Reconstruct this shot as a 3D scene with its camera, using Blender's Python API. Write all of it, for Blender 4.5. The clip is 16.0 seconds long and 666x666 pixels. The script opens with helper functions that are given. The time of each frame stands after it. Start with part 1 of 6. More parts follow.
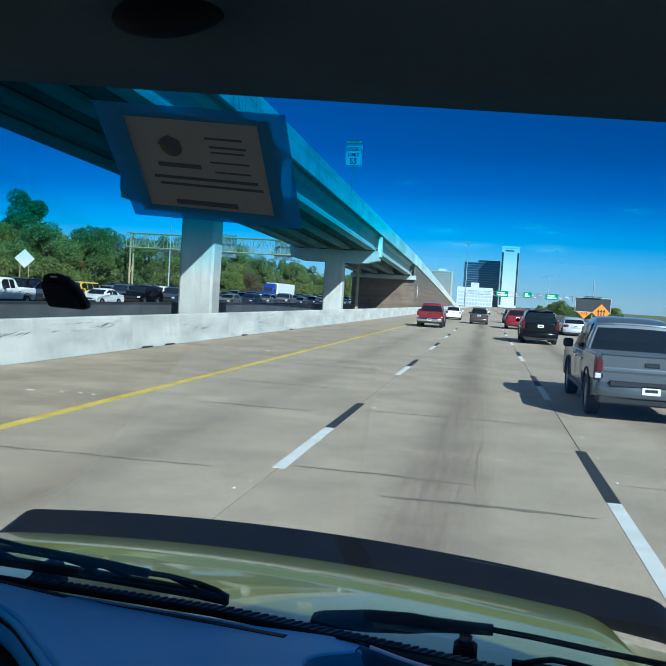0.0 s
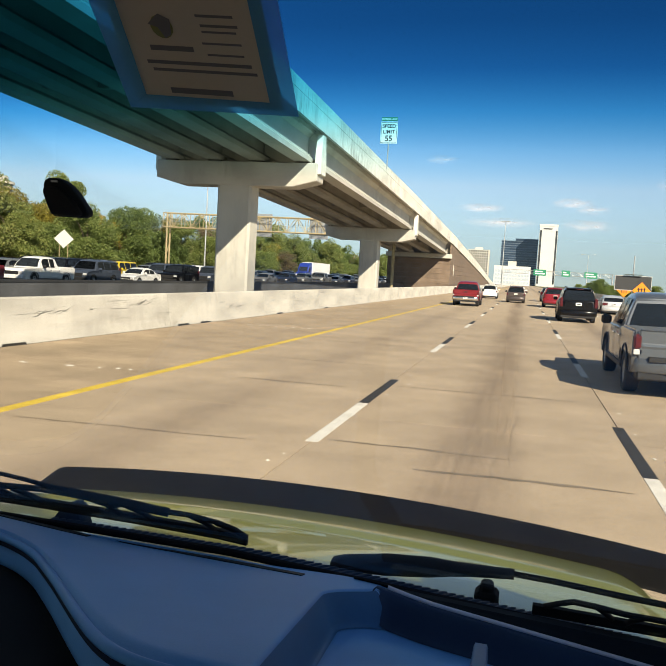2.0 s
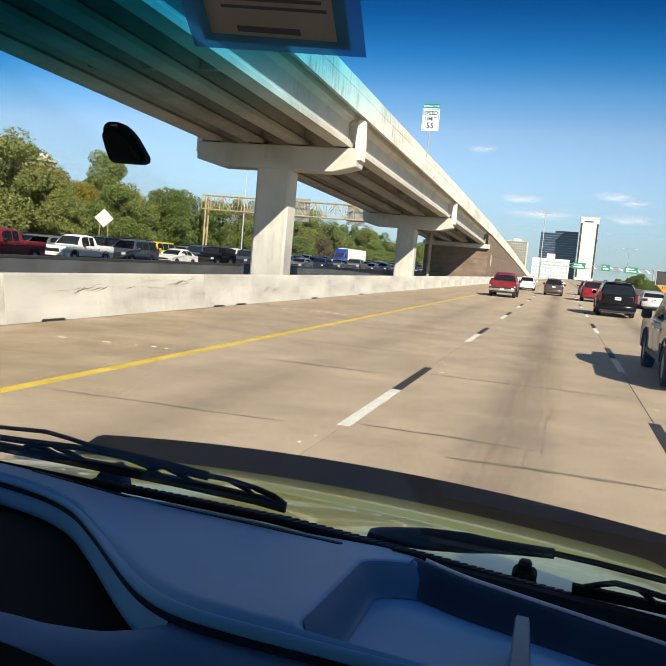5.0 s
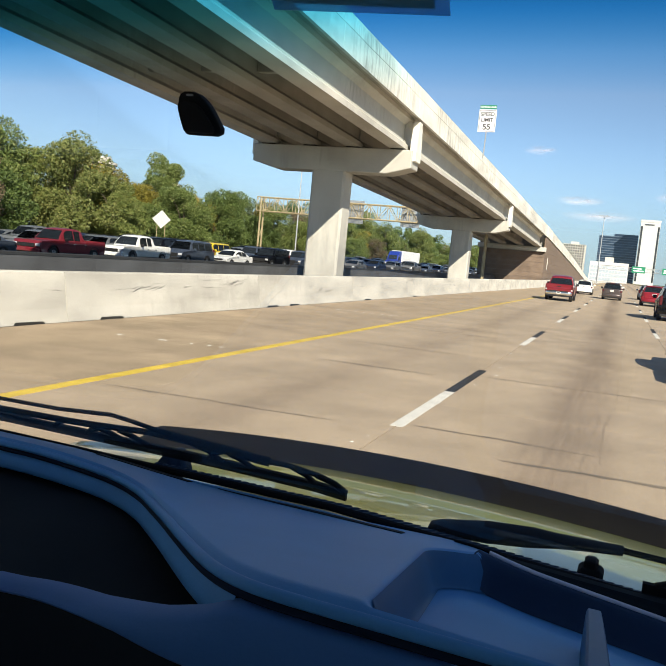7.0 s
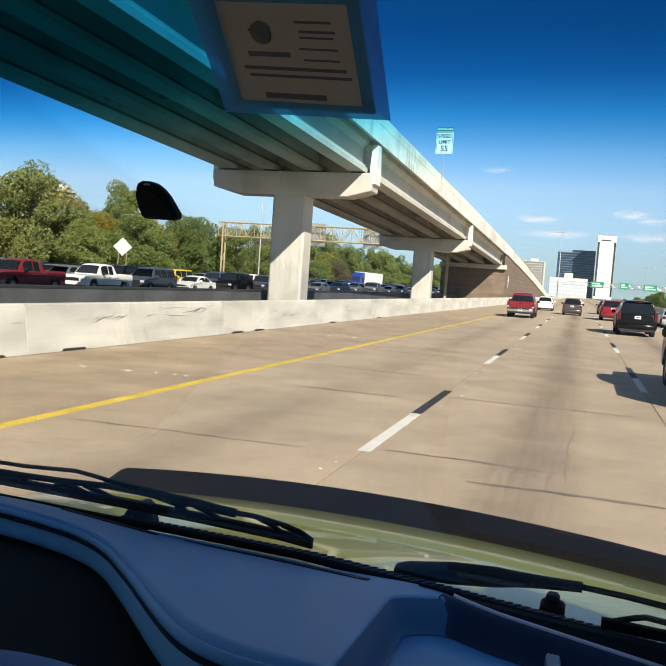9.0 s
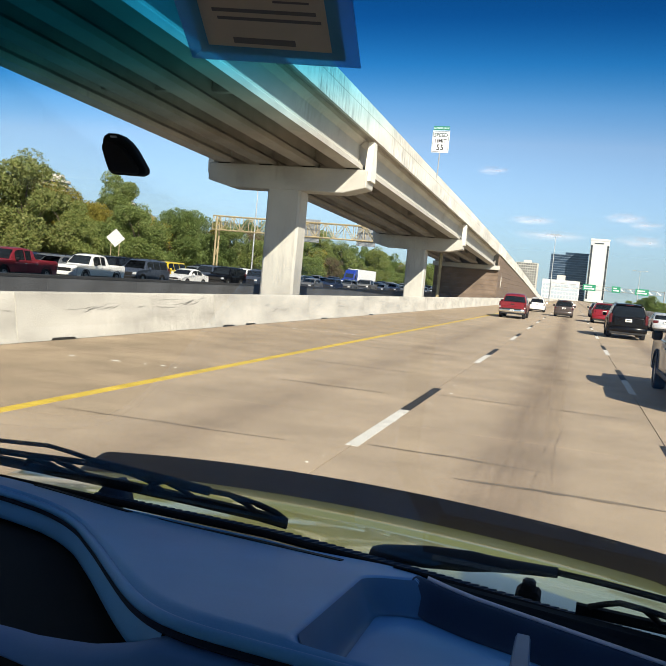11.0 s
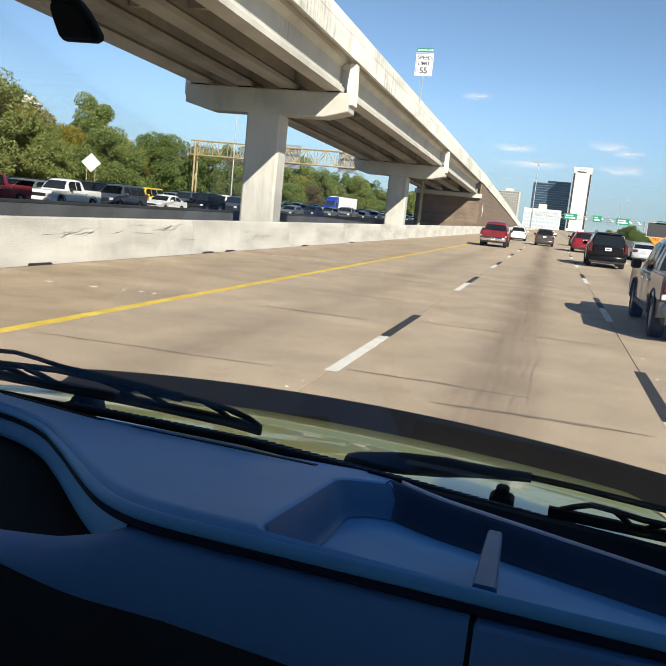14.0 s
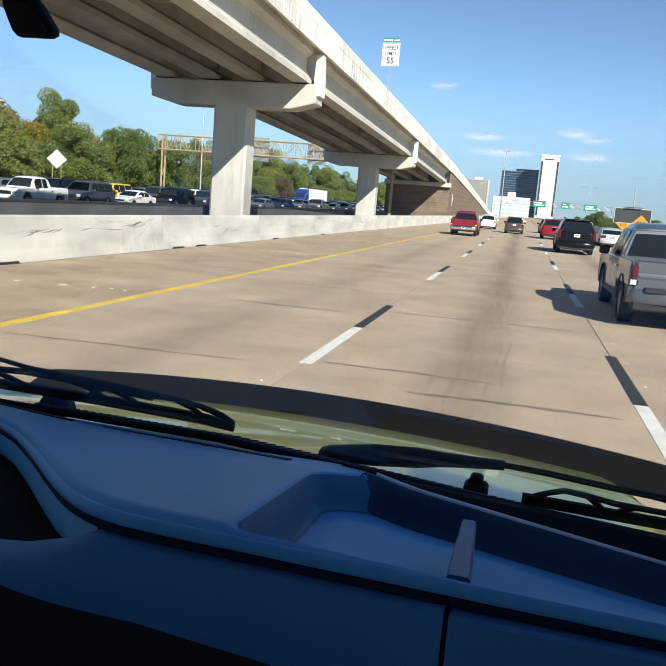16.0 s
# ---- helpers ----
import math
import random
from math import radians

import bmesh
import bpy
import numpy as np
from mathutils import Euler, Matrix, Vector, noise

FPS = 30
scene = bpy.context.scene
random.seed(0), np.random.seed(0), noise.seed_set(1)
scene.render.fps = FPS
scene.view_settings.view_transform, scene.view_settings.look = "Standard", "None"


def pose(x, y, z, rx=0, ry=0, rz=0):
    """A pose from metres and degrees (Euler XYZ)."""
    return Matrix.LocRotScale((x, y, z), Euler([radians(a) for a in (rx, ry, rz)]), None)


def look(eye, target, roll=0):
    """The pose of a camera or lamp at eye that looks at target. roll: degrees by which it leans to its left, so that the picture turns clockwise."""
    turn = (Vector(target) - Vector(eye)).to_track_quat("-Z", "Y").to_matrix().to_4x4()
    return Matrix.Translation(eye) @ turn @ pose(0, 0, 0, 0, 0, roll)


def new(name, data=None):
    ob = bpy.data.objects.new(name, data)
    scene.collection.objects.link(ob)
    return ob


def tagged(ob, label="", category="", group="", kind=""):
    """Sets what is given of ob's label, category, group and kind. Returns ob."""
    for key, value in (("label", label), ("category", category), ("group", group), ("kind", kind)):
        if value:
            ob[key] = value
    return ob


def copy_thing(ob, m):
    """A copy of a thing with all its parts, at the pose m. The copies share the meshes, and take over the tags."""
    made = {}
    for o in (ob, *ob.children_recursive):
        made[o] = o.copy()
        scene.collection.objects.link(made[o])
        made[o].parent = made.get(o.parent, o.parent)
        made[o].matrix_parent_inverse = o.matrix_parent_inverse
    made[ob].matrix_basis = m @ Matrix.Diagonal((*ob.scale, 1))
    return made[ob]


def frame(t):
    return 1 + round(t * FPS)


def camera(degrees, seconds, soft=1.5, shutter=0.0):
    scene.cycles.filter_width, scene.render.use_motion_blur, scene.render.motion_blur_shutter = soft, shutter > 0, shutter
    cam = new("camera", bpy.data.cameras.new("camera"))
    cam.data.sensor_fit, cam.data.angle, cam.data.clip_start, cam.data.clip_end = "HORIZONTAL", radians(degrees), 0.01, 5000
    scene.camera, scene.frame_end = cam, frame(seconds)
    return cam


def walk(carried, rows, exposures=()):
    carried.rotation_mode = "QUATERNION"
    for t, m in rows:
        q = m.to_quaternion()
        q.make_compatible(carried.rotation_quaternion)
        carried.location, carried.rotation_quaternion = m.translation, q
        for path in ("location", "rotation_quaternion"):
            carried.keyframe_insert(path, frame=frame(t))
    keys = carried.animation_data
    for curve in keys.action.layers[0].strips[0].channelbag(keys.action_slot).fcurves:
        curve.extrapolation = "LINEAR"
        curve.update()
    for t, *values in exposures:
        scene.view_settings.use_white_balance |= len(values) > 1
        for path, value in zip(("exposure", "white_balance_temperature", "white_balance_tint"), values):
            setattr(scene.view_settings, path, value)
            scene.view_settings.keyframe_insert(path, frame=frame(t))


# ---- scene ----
cam = camera(46.39, 16.0, soft=0.8)

# The cab stands over the road, turned a little to the right of the road's direction (+y).
CAB = pose(0, 0, 1.93, 0, 0, -1.3)
# seconds, place in the cab, degrees to the right, up, and lean to the right
ROWS = [
    (0.0, -0.014, -0.018, 0.092, -12.36, -2.74, -3.51),
    (0.5, -0.015, -0.030, 0.082, -13.76, -2.92, -3.64),
    (1.0, -0.006, -0.015, 0.077, -13.32, -2.70, -3.42),
    (1.5, 0.002, -0.006, 0.059, -13.69, -2.95, -3.76),
    (2.0, 0.014, -0.000, 0.029, -14.88, -4.40, -3.32),
    (2.5, 0.003, 0.003, 0.019, -15.10, -5.13, -3.45),
    (3.0, -0.009, 0.004, 0.011, -13.25, -4.90, -4.44),
    (3.5, -0.014, 0.018, -0.000, -14.36, -5.81, -4.26),
    (4.0, -0.001, 0.011, 0.000, -15.36, -5.79, -4.34),
    (6.5, -0.015, 0.001, -0.019, -20.21, -5.38, -5.68),
    (7.0, -0.022, 0.008, -0.029, -21.16, -5.76, -5.41),
    (7.5, -0.033, 0.003, -0.031, -22.24, -5.76, -5.37),
    (8.0, -0.026, -0.006, -0.018, -20.90, -5.42, -5.16),
    (8.5, -0.014, -0.029, 0.019, -19.75, -4.10, -4.20),
    (9.0, -0.009, -0.015, 0.021, -18.75, -3.93, -3.93),
    (11.5, 0.018, 0.011, -0.014, -17.69, -4.19, -5.80),
    (12.0, 0.027, 0.016, -0.015, -16.66, -5.80, -5.58),
    (12.5, 0.006, 0.010, -0.018, -17.76, -5.99, -5.92),
    (13.0, 0.001, 0.015, -0.023, -18.70, -6.16, -6.11),
    (13.5, 0.002, 0.019, -0.033, -17.69, -6.32, -6.29),
    (14.0, 0.012, 0.036, -0.049, -16.20, -9.22, -5.66),
    (14.5, 0.025, 0.042, -0.056, -17.03, -9.59, -4.45),
    (15.0, 0.028, 0.026, -0.028, -14.08, -9.16, -4.23),
    (15.5, 0.033, 0.032, -0.025, -13.19, -9.27, -4.08),
    (16.0, 0.015, 0.041, -0.047, -14.19, -9.63, -4.51),
]


def eye_pose(x, y, z, right, up, lean):
    return CAB @ pose(x, y, z, 90 + up, 0, -right) @ pose(0, 0, 0, 0, 0, -lean)


walk(cam, [(t, eye_pose(*r)) for t, *r in ROWS], exposures=[(0.0, 0.72, 4950, 4), (0.5, 1.05, 5450, 10), (1.0, 1.2, 6500, 16), (1.6, 1.0, 7400, 18), (2.6, 1.0, 7300, 18), (4.0, 1.0, 6900, 18), (12.5, 1.0, 6650, 18), (14.5, 1.0, 6450, 18), (16.0, 1.0, 6200, 18)])

# ---- world, sun ----
SUN = Vector((0.48, -0.70, 0.51)).normalized()
world = bpy.data.worlds.new("world")
scene.world = world
world.use_nodes = True
_w = world.node_tree
_sky = _w.nodes.new("ShaderNodeTexSky")
_sky.sky_type = "NISHITA"
_sky.sun_disc = False
_sky.sun_elevation = math.asin(SUN.z)
_sky.sun_rotation = math.atan2(SUN.x, SUN.y)
_sky.altitude = 1900.0
_sky.air_density, _sky.dust_density, _sky.ozone_density = 0.75, 0.12, 0.25
_air = _w.nodes.new("ShaderNodeMix")
_air.data_type, _air.blend_type = "RGBA", "MULTIPLY"
_air.inputs["Factor"].default_value = 1.0
_air.inputs["B"].default_value = (0.88, 0.98, 1.0, 1)
_w.links.new(_sky.outputs[0], _air.inputs["A"])
_w.links.new(_air.outputs["Result"], _w.nodes["Background"].inputs[0])
_w.nodes["Background"].inputs[1].default_value = 0.080
sun = new("sun", bpy.data.lights.new("sun", "SUN"))
sun.data.energy, sun.data.angle, sun.data.color = 4.8, radians(0.5), (1.0, 0.91, 0.77)
sun.matrix_world = look((0, 0, 60), Vector((0, 0, 60)) - SUN)


# ---- materials ----
def mat(name, col, rough=0.6, metal=0.0, var=0.25, scale=1.5, fine=40.0, bump=0.0, bdist=0.01, coat=0.0, dark=None, rand=0.0, spec=0.5, coords="Object", stretch=(1, 1, 1)):
    m = bpy.data.materials.new(name)
    m.use_nodes = True
    t = m.node_tree
    n, l = t.nodes, t.links
    b = n["Principled BSDF"]
    b.inputs["Roughness"].default_value = rough
    b.inputs["Metallic"].default_value = metal
    b.inputs["Coat Weight"].default_value = coat
    b.inputs["Coat Roughness"].default_value = 0.04
    b.inputs["Specular IOR Level"].default_value = spec
    c4 = (*col, 1)
    if var <= 0 and rand <= 0:
        b.inputs["Base Color"].default_value = c4
    else:
        tc = n.new("ShaderNodeTexCoord")
        mp = n.new("ShaderNodeMapping")
        mp.inputs["Scale"].default_value = stretch
        l.new(tc.outputs[coords], mp.inputs[0])
        n1, n2 = n.new("ShaderNodeTexNoise"), n.new("ShaderNodeTexNoise")
        n1.inputs["Scale"].default_value, n1.inputs["Detail"].default_value = scale, 6
        n2.inputs["Scale"].default_value, n2.inputs["Detail"].default_value = fine, 4
        l.new(mp.outputs[0], n1.inputs["Vector"])
        l.new(mp.outputs[0], n2.inputs["Vector"])
        mx = n.new("ShaderNodeMix")
        mx.data_type = "RGBA"
        d = dark or tuple(v * (1 - var) for v in col)
        e = tuple(min(1, v * (1 + var * 0.5)) for v in col)
        mx.inputs["A"].default_value, mx.inputs["B"].default_value = (*d, 1), (*e, 1)
        ad = n.new("ShaderNodeMath")
        ad.operation = "MULTIPLY_ADD"
        ad.inputs[1].default_value = 0.35
        l.new(n2.outputs["Fac"], ad.inputs[0])
        sc = n.new("ShaderNodeMapRange")
        sc.inputs["From Min"].default_value, sc.inputs["From Max"].default_value = 0.3, 0.7
        sc.inputs["To Min"].default_value, sc.inputs["To Max"].default_value = -0.05, 0.7
        l.new(n1.outputs["Fac"], sc.inputs[0])
        l.new(sc.outputs[0], ad.inputs[2])
        l.new(ad.outputs[0], mx.inputs["Factor"])
        out = mx.outputs["Result"]
        if rand > 0:
            oi = n.new("ShaderNodeObjectInfo")
            hs = n.new("ShaderNodeHueSaturation")
            mr = n.new("ShaderNodeMapRange")
            mr.inputs["To Min"].default_value, mr.inputs["To Max"].default_value = 1 - rand, 1 + rand
            l.new(oi.outputs["Random"], mr.inputs[0])
            l.new(mr.outputs[0], hs.inputs["Value"])
            l.new(out, hs.inputs["Color"])
            out = hs.outputs[0]
        l.new(out, b.inputs["Base Color"])
        if bump > 0:
            bp = n.new("ShaderNodeBump")
            bp.inputs["Strength"].default_value, bp.inputs["Distance"].default_value = bump, bdist
            l.new(n2.outputs["Fac"], bp.inputs["Height"])
            l.new(bp.outputs[0], b.inputs["Normal"])
    return m


def glass_mat(name, clear, band=None, z0=0.0, z1=0.1, gloss=0.06):
    """Thin glass: what lies behind, tinted, and a weak mirror over it."""
    m = bpy.data.materials.new(name)
    m.use_nodes = True
    n, l = m.node_tree.nodes, m.node_tree.links
    n.remove(n["Principled BSDF"])
    tr, gl, mix = n.new("ShaderNodeBsdfTransparent"), n.new("ShaderNodeBsdfGlossy"), n.new("ShaderNodeMixShader")
    gl.inputs["Roughness"].default_value = 0.02
    fr = n.new("ShaderNodeFresnel")
    fr.inputs[0].default_value = 1.3
    ml = n.new("ShaderNodeMath")
    ml.operation = "MULTIPLY"
    ml.inputs[1].default_value = gloss * 10
    l.new(fr.outputs[0], ml.inputs[0])
    l.new(ml.outputs[0], mix.inputs[0])
    tr.inputs[0].default_value = (*clear, 1)
    if band:
        tc, sp, cr = n.new("ShaderNodeTexCoord"), n.new("ShaderNodeSeparateXYZ"), n.new("ShaderNodeValToRGB")
        mr = n.new("ShaderNodeMapRange")
        mr.inputs["From Min"].default_value, mr.inputs["From Max"].default_value = z0, z1
        l.new(tc.outputs["Object"], sp.inputs[0])
        l.new(sp.outputs["Z"], mr.inputs[0])
        l.new(mr.outputs[0], cr.inputs[0])
        e = cr.color_ramp.elements
        e[0].position, e[0].color = 0.0, (*clear, 1)
        e[1].position, e[1].color = 1.0, (*band[-1], 1)
        for i, c in enumerate(band[:-1]):
            el = e.new((i + 1) / len(band))
            el.color = (*c, 1)
        l.new(cr.outputs[0], tr.inputs[0])
    l.new(tr.outputs[0], mix.inputs[1])
    l.new(gl.outputs[0], mix.inputs[2])
    l.new(mix.outputs[0], n["Material Output"].inputs[0])
    return m


M = {}
# concrete, road
M["slab"] = mat("road_concrete", (0.452, 0.354, 0.250), 0.85, var=0.22, scale=0.35, fine=14, bump=0.35, bdist=0.004, coords="Generated", stretch=(3.7, 12.2, 0.3))


def lane_wear(m, centre=-0.4, pitch=3.7):
    """Oil and rubber along the middle of each lane, and paler wheel paths, worn unevenly."""
    n, l = m.node_tree.nodes, m.node_tree.links
    b = n["Principled BSDF"]
    src = b.inputs["Base Color"].links[0].from_socket
    tc, sp, g = n.new("ShaderNodeTexCoord"), n.new("ShaderNodeSeparateXYZ"), n.new("ShaderNodeNewGeometry")
    l.new(g.outputs["Position"], sp.inputs[0])

    def math_node(op, a, c):
        q = n.new("ShaderNodeMath")
        q.operation = op
        for k, v in enumerate((a, c)):
            if isinstance(v, (int, float)):
                q.inputs[k].default_value = v
            else:
                l.new(v, q.inputs[k])
        return q.outputs[0]

    x = math_node("ADD", sp.outputs["X"], -centre + pitch / 2 + pitch * 10)
    x = math_node("ABSOLUTE", math_node("SUBTRACT", math_node("MODULO", x, pitch), pitch / 2), 0)
    mr = n.new("ShaderNodeMapRange")
    mr.interpolation_type = "SMOOTHSTEP"
    mr.inputs["From Min"].default_value, mr.inputs["From Max"].default_value = 0.75, 0.0
    mr.inputs["To Min"].default_value, mr.inputs["To Max"].default_value = 0.0, 1.0
    l.new(x, mr.inputs[0])
    ns, mp = n.new("ShaderNodeTexNoise"), n.new("ShaderNodeMapping")
    mp.inputs["Scale"].default_value = (0.9, 0.09, 1)
    ns.inputs["Scale"].default_value, ns.inputs["Detail"].default_value = 1.0, 5
    l.new(g.outputs["Position"], mp.inputs[0])
    l.new(mp.outputs[0], ns.inputs["Vector"])
    r2 = n.new("ShaderNodeMapRange")
    r2.inputs["From Min"].default_value, r2.inputs["From Max"].default_value = 0.35, 0.65
    r2.inputs["To Min"].default_value, r2.inputs["To Max"].default_value = 0.28, 0.78
    l.new(ns.outputs["Fac"], r2.inputs[0])
    n3, m3, r3 = n.new("ShaderNodeTexNoise"), n.new("ShaderNodeMapping"), n.new("ShaderNodeMapRange")
    m3.inputs["Scale"].default_value = (16.0, 0.5, 1)
    n3.inputs["Scale"].default_value, n3.inputs["Detail"].default_value = 1.0, 4
    l.new(g.outputs["Position"], m3.inputs[0])
    l.new(m3.outputs[0], n3.inputs["Vector"])
    r3.inputs["From Min"].default_value, r3.inputs["From Max"].default_value = 0.35, 0.68
    r3.inputs["To Min"].default_value, r3.inputs["To Max"].default_value = 0.75, 1.2
    l.new(n3.outputs["Fac"], r3.inputs[0])
    side = n.new("ShaderNodeMapRange")
    side.inputs["From Min"].default_value, side.inputs["From Max"].default_value = -2.4, -2.0
    side.inputs["To Min"].default_value, side.inputs["To Max"].default_value = 0.45, 1.0
    l.new(sp.outputs["X"], side.inputs[0])
    f = math_node("MULTIPLY", math_node("MULTIPLY", mr.outputs[0], r2.outputs[0]), r3.outputs[0])
    mx = n.new("ShaderNodeMix")
    mx.data_type = "RGBA"
    l.new(math_node("MULTIPLY", f, side.outputs[0]), mx.inputs["Factor"])
    l.new(src, mx.inputs["A"])
    mx.inputs["B"].default_value = (0.150, 0.098, 0.064, 1)
    l.new(mx.outputs["Result"], b.inputs["Base Color"])


def speckle(m, lo=0.80, hi=1.24, scale=34.0):
    """Fine aggregate and broad blotches, in metres."""
    n, l = m.node_tree.nodes, m.node_tree.links
    b = n["Principled BSDF"]
    src = b.inputs["Base Color"].links[0].from_socket
    g, n1, n2 = n.new("ShaderNodeNewGeometry"), n.new("ShaderNodeTexNoise"), n.new("ShaderNodeTexNoise")
    n1.inputs["Scale"].default_value, n1.inputs["Detail"].default_value = scale, 3
    n2.inputs["Scale"].default_value, n2.inputs["Detail"].default_value, n2.inputs["Roughness"].default_value = 0.9, 8, 0.7
    for q in (n1, n2):
        l.new(g.outputs["Position"], q.inputs["Vector"])
    ad, mr, hs = n.new("ShaderNodeMath"), n.new("ShaderNodeMapRange"), n.new("ShaderNodeHueSaturation")
    l.new(n1.outputs["Fac"], ad.inputs[0])
    l.new(n2.outputs["Fac"], ad.inputs[1])
    mr.inputs["From Min"].default_value, mr.inputs["From Max"].default_value = 0.75, 1.25
    mr.inputs["To Min"].default_value, mr.inputs["To Max"].default_value = lo, hi
    l.new(ad.outputs[0], mr.inputs[0])
    l.new(mr.outputs[0], hs.inputs["Value"])
    l.new(src, hs.inputs["Color"])
    l.new(hs.outputs[0], b.inputs["Base Color"])


lane_wear(M["slab"])
speckle(M["slab"])
M["shoulder"] = mat("shoulder_concrete", (0.455, 0.35, 0.24), 0.9, var=0.3, scale=0.4, fine=14, bump=0.35, bdist=0.004)
speckle(M["shoulder"], 0.68, 1.22)
M["concrete"] = mat("structural_concrete", (0.54, 0.52, 0.475), 0.85, var=0.25, scale=0.6, fine=12, bump=0.3, bdist=0.006)
M["barrier"] = mat("barrier_concrete", (0.60, 0.575, 0.52), 0.85, var=0.34, scale=0.9, fine=11, bump=0.4, bdist=0.006, stretch=(1, 0.5, 1.6))
# Underside concrete, darkened: shade beneath the deck is put into the colour.
M["girder"] = mat("shade_toned_concrete", (0.375, 0.35, 0.31), 0.85, var=0.35, scale=0.5, fine=10, bump=0.2)
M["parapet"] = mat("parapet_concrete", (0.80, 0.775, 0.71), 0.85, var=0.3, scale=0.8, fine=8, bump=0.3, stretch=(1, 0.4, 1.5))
# Far median wall: the viaduct's shade is put into this dark colour.
M["wall_dark"] = mat("shaded_wall_concrete", (0.085, 0.09, 0.10), 0.85, var=0.4, scale=0.7, fine=12)
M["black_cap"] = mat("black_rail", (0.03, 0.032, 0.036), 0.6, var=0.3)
M["asphalt"] = mat("far_road_concrete", (0.30, 0.27, 0.23), 0.9, var=0.3, scale=0.3, fine=12)
M["dirt"] = mat("median_dirt", (0.22, 0.19, 0.15), 0.95, var=0.4, scale=0.5, fine=15)
M["grass"] = mat("dry_grass", (0.16, 0.15, 0.06), 0.95, var=0.5, scale=0.15, fine=6)
M["yellow"] = mat("yellow_paint", (0.74, 0.53, 0.07), 0.7, var=0.3, scale=2, fine=30)
M["white"] = mat("white_paint", (0.80, 0.78, 0.72), 0.7, var=0.25, scale=3, fine=30)
M["blackpaint"] = mat("black_paint", (0.035, 0.033, 0.03), 0.75, var=0.4, scale=3, fine=30)
M["seal"] = mat("crack_sealant", (0.245, 0.195, 0.14), 0.8, var=0.4, scale=3)
M["joint"] = mat("joint_dirt", (0.10, 0.085, 0.07), 0.9, var=0.3)
M["skid"] = mat("rubber_scrape", (0.22, 0.215, 0.20), 0.8, var=0.5, scale=5)
M["panel"] = mat("brown_aggregate_panel", (0.20, 0.145, 0.11), 0.95, var=0.35, scale=1.5, fine=25, bump=0.8, bdist=0.02, rand=0.08)
M["steel"] = mat("galvanised_steel", (0.50, 0.51, 0.52), 0.45, 0.7, var=0.25, scale=4)
M["rust"] = mat("weathered_truss_paint", (0.42, 0.34, 0.20), 0.7, 0.1, var=0.4, scale=2)
M["sign_white"] = mat("white_sign_sheet", (0.82, 0.83, 0.84), 0.4, var=0.06, scale=3)
M["sign_green"] = mat("green_sign_sheet", (0.01, 0.22, 0.12), 0.4, var=0.1)
M["sign_orange"] = mat("orange_sign_sheet", (0.9, 0.25, 0.01), 0.5, var=0.1)
M["sign_black"] = mat("black_sign_ink", (0.02, 0.02, 0.02), 0.5, var=0.1)
# vehicles
M["tyre"] = mat("tyre_rubber", (0.02, 0.02, 0.021), 0.8, var=0.3, scale=8)
M["rim"] = mat("alloy_rim", (0.45, 0.46, 0.47), 0.35, 0.8, var=0.2, scale=8)
M["carglass"] = mat("dark_car_glass", (0.022, 0.028, 0.034), 0.05, var=0.0, spec=0.8)
M["trim"] = mat("black_trim_plastic", (0.013, 0.013, 0.014), 0.6, var=0.3, scale=6)
M["chrome"] = mat("chrome", (0.75, 0.75, 0.76), 0.18, 1.0, var=0.1)
M["taillight"] = mat("red_lens", (0.085, 0.003, 0.005), 0.3, var=0.1, coat=0.2)
M["headlight"] = mat("clear_lens", (0.75, 0.77, 0.8), 0.12, 0.3, var=0.1, coat=0.5)
M["plate"] = mat("number_plate", (0.8, 0.8, 0.78), 0.5, var=0.05)


def paint(name, col, metal=0.2, rough=0.35):
    return mat(name + "_car_paint", col, rough, metal, var=0.08, scale=1.2, fine=60, coat=0.6)


P = {
    "red": paint("red", (0.19, 0.006, 0.013), 0.1), "black": mat("black_car_paint", (0.004, 0.004, 0.005), 0.25, var=0.05, coat=0.12, spec=0.25),
    "bronze": paint("bronze_grey", (0.085, 0.068, 0.066), 0.4), "white": paint("white", (0.78, 0.78, 0.77), 0.0),
    "crimson": paint("crimson", (0.25, 0.010, 0.022), 0.2), "silver": paint("silver_grey", (0.115, 0.130, 0.150), 0.4, 0.32),
    "ice": paint("pale_silver", (0.55, 0.58, 0.62), 0.4), "slate": paint("slate_blue", (0.08, 0.10, 0.14), 0.4),
    "grey": paint("grey", (0.20, 0.21, 0.22), 0.4), "maroon": paint("maroon", (0.22, 0.02, 0.03), 0.2),
    "yellow": paint("yellow", (0.65, 0.48, 0.02), 0.0), "navy": paint("navy", (0.02, 0.035, 0.08), 0.3),
}
# buildings
M["tower"] = mat("white_facade_panel", (0.55, 0.55, 0.55), 0.6, var=0.06, scale=0.05, fine=0.6)
M["cream"] = mat("cream_facade", (0.56, 0.53, 0.48), 0.8, var=0.1, scale=0.05, fine=0.6)
M["bluewin"] = mat("blue_facade_glass", (0.035, 0.06, 0.10), 0.12, 0.3, var=0.25, scale=0.08, fine=0.5, rand=0.25)
M["darkwin"] = mat("dark_facade_glass", (0.05, 0.055, 0.06), 0.2, 0.2, var=0.3, scale=0.1, fine=0.7, rand=0.3)
M["palewin"] = mat("pale_window", (0.50, 0.56, 0.62), 0.15, 0.2, var=0.2)
M["bark"] = mat("bark", (0.10, 0.075, 0.055), 0.95, var=0.4, scale=4)
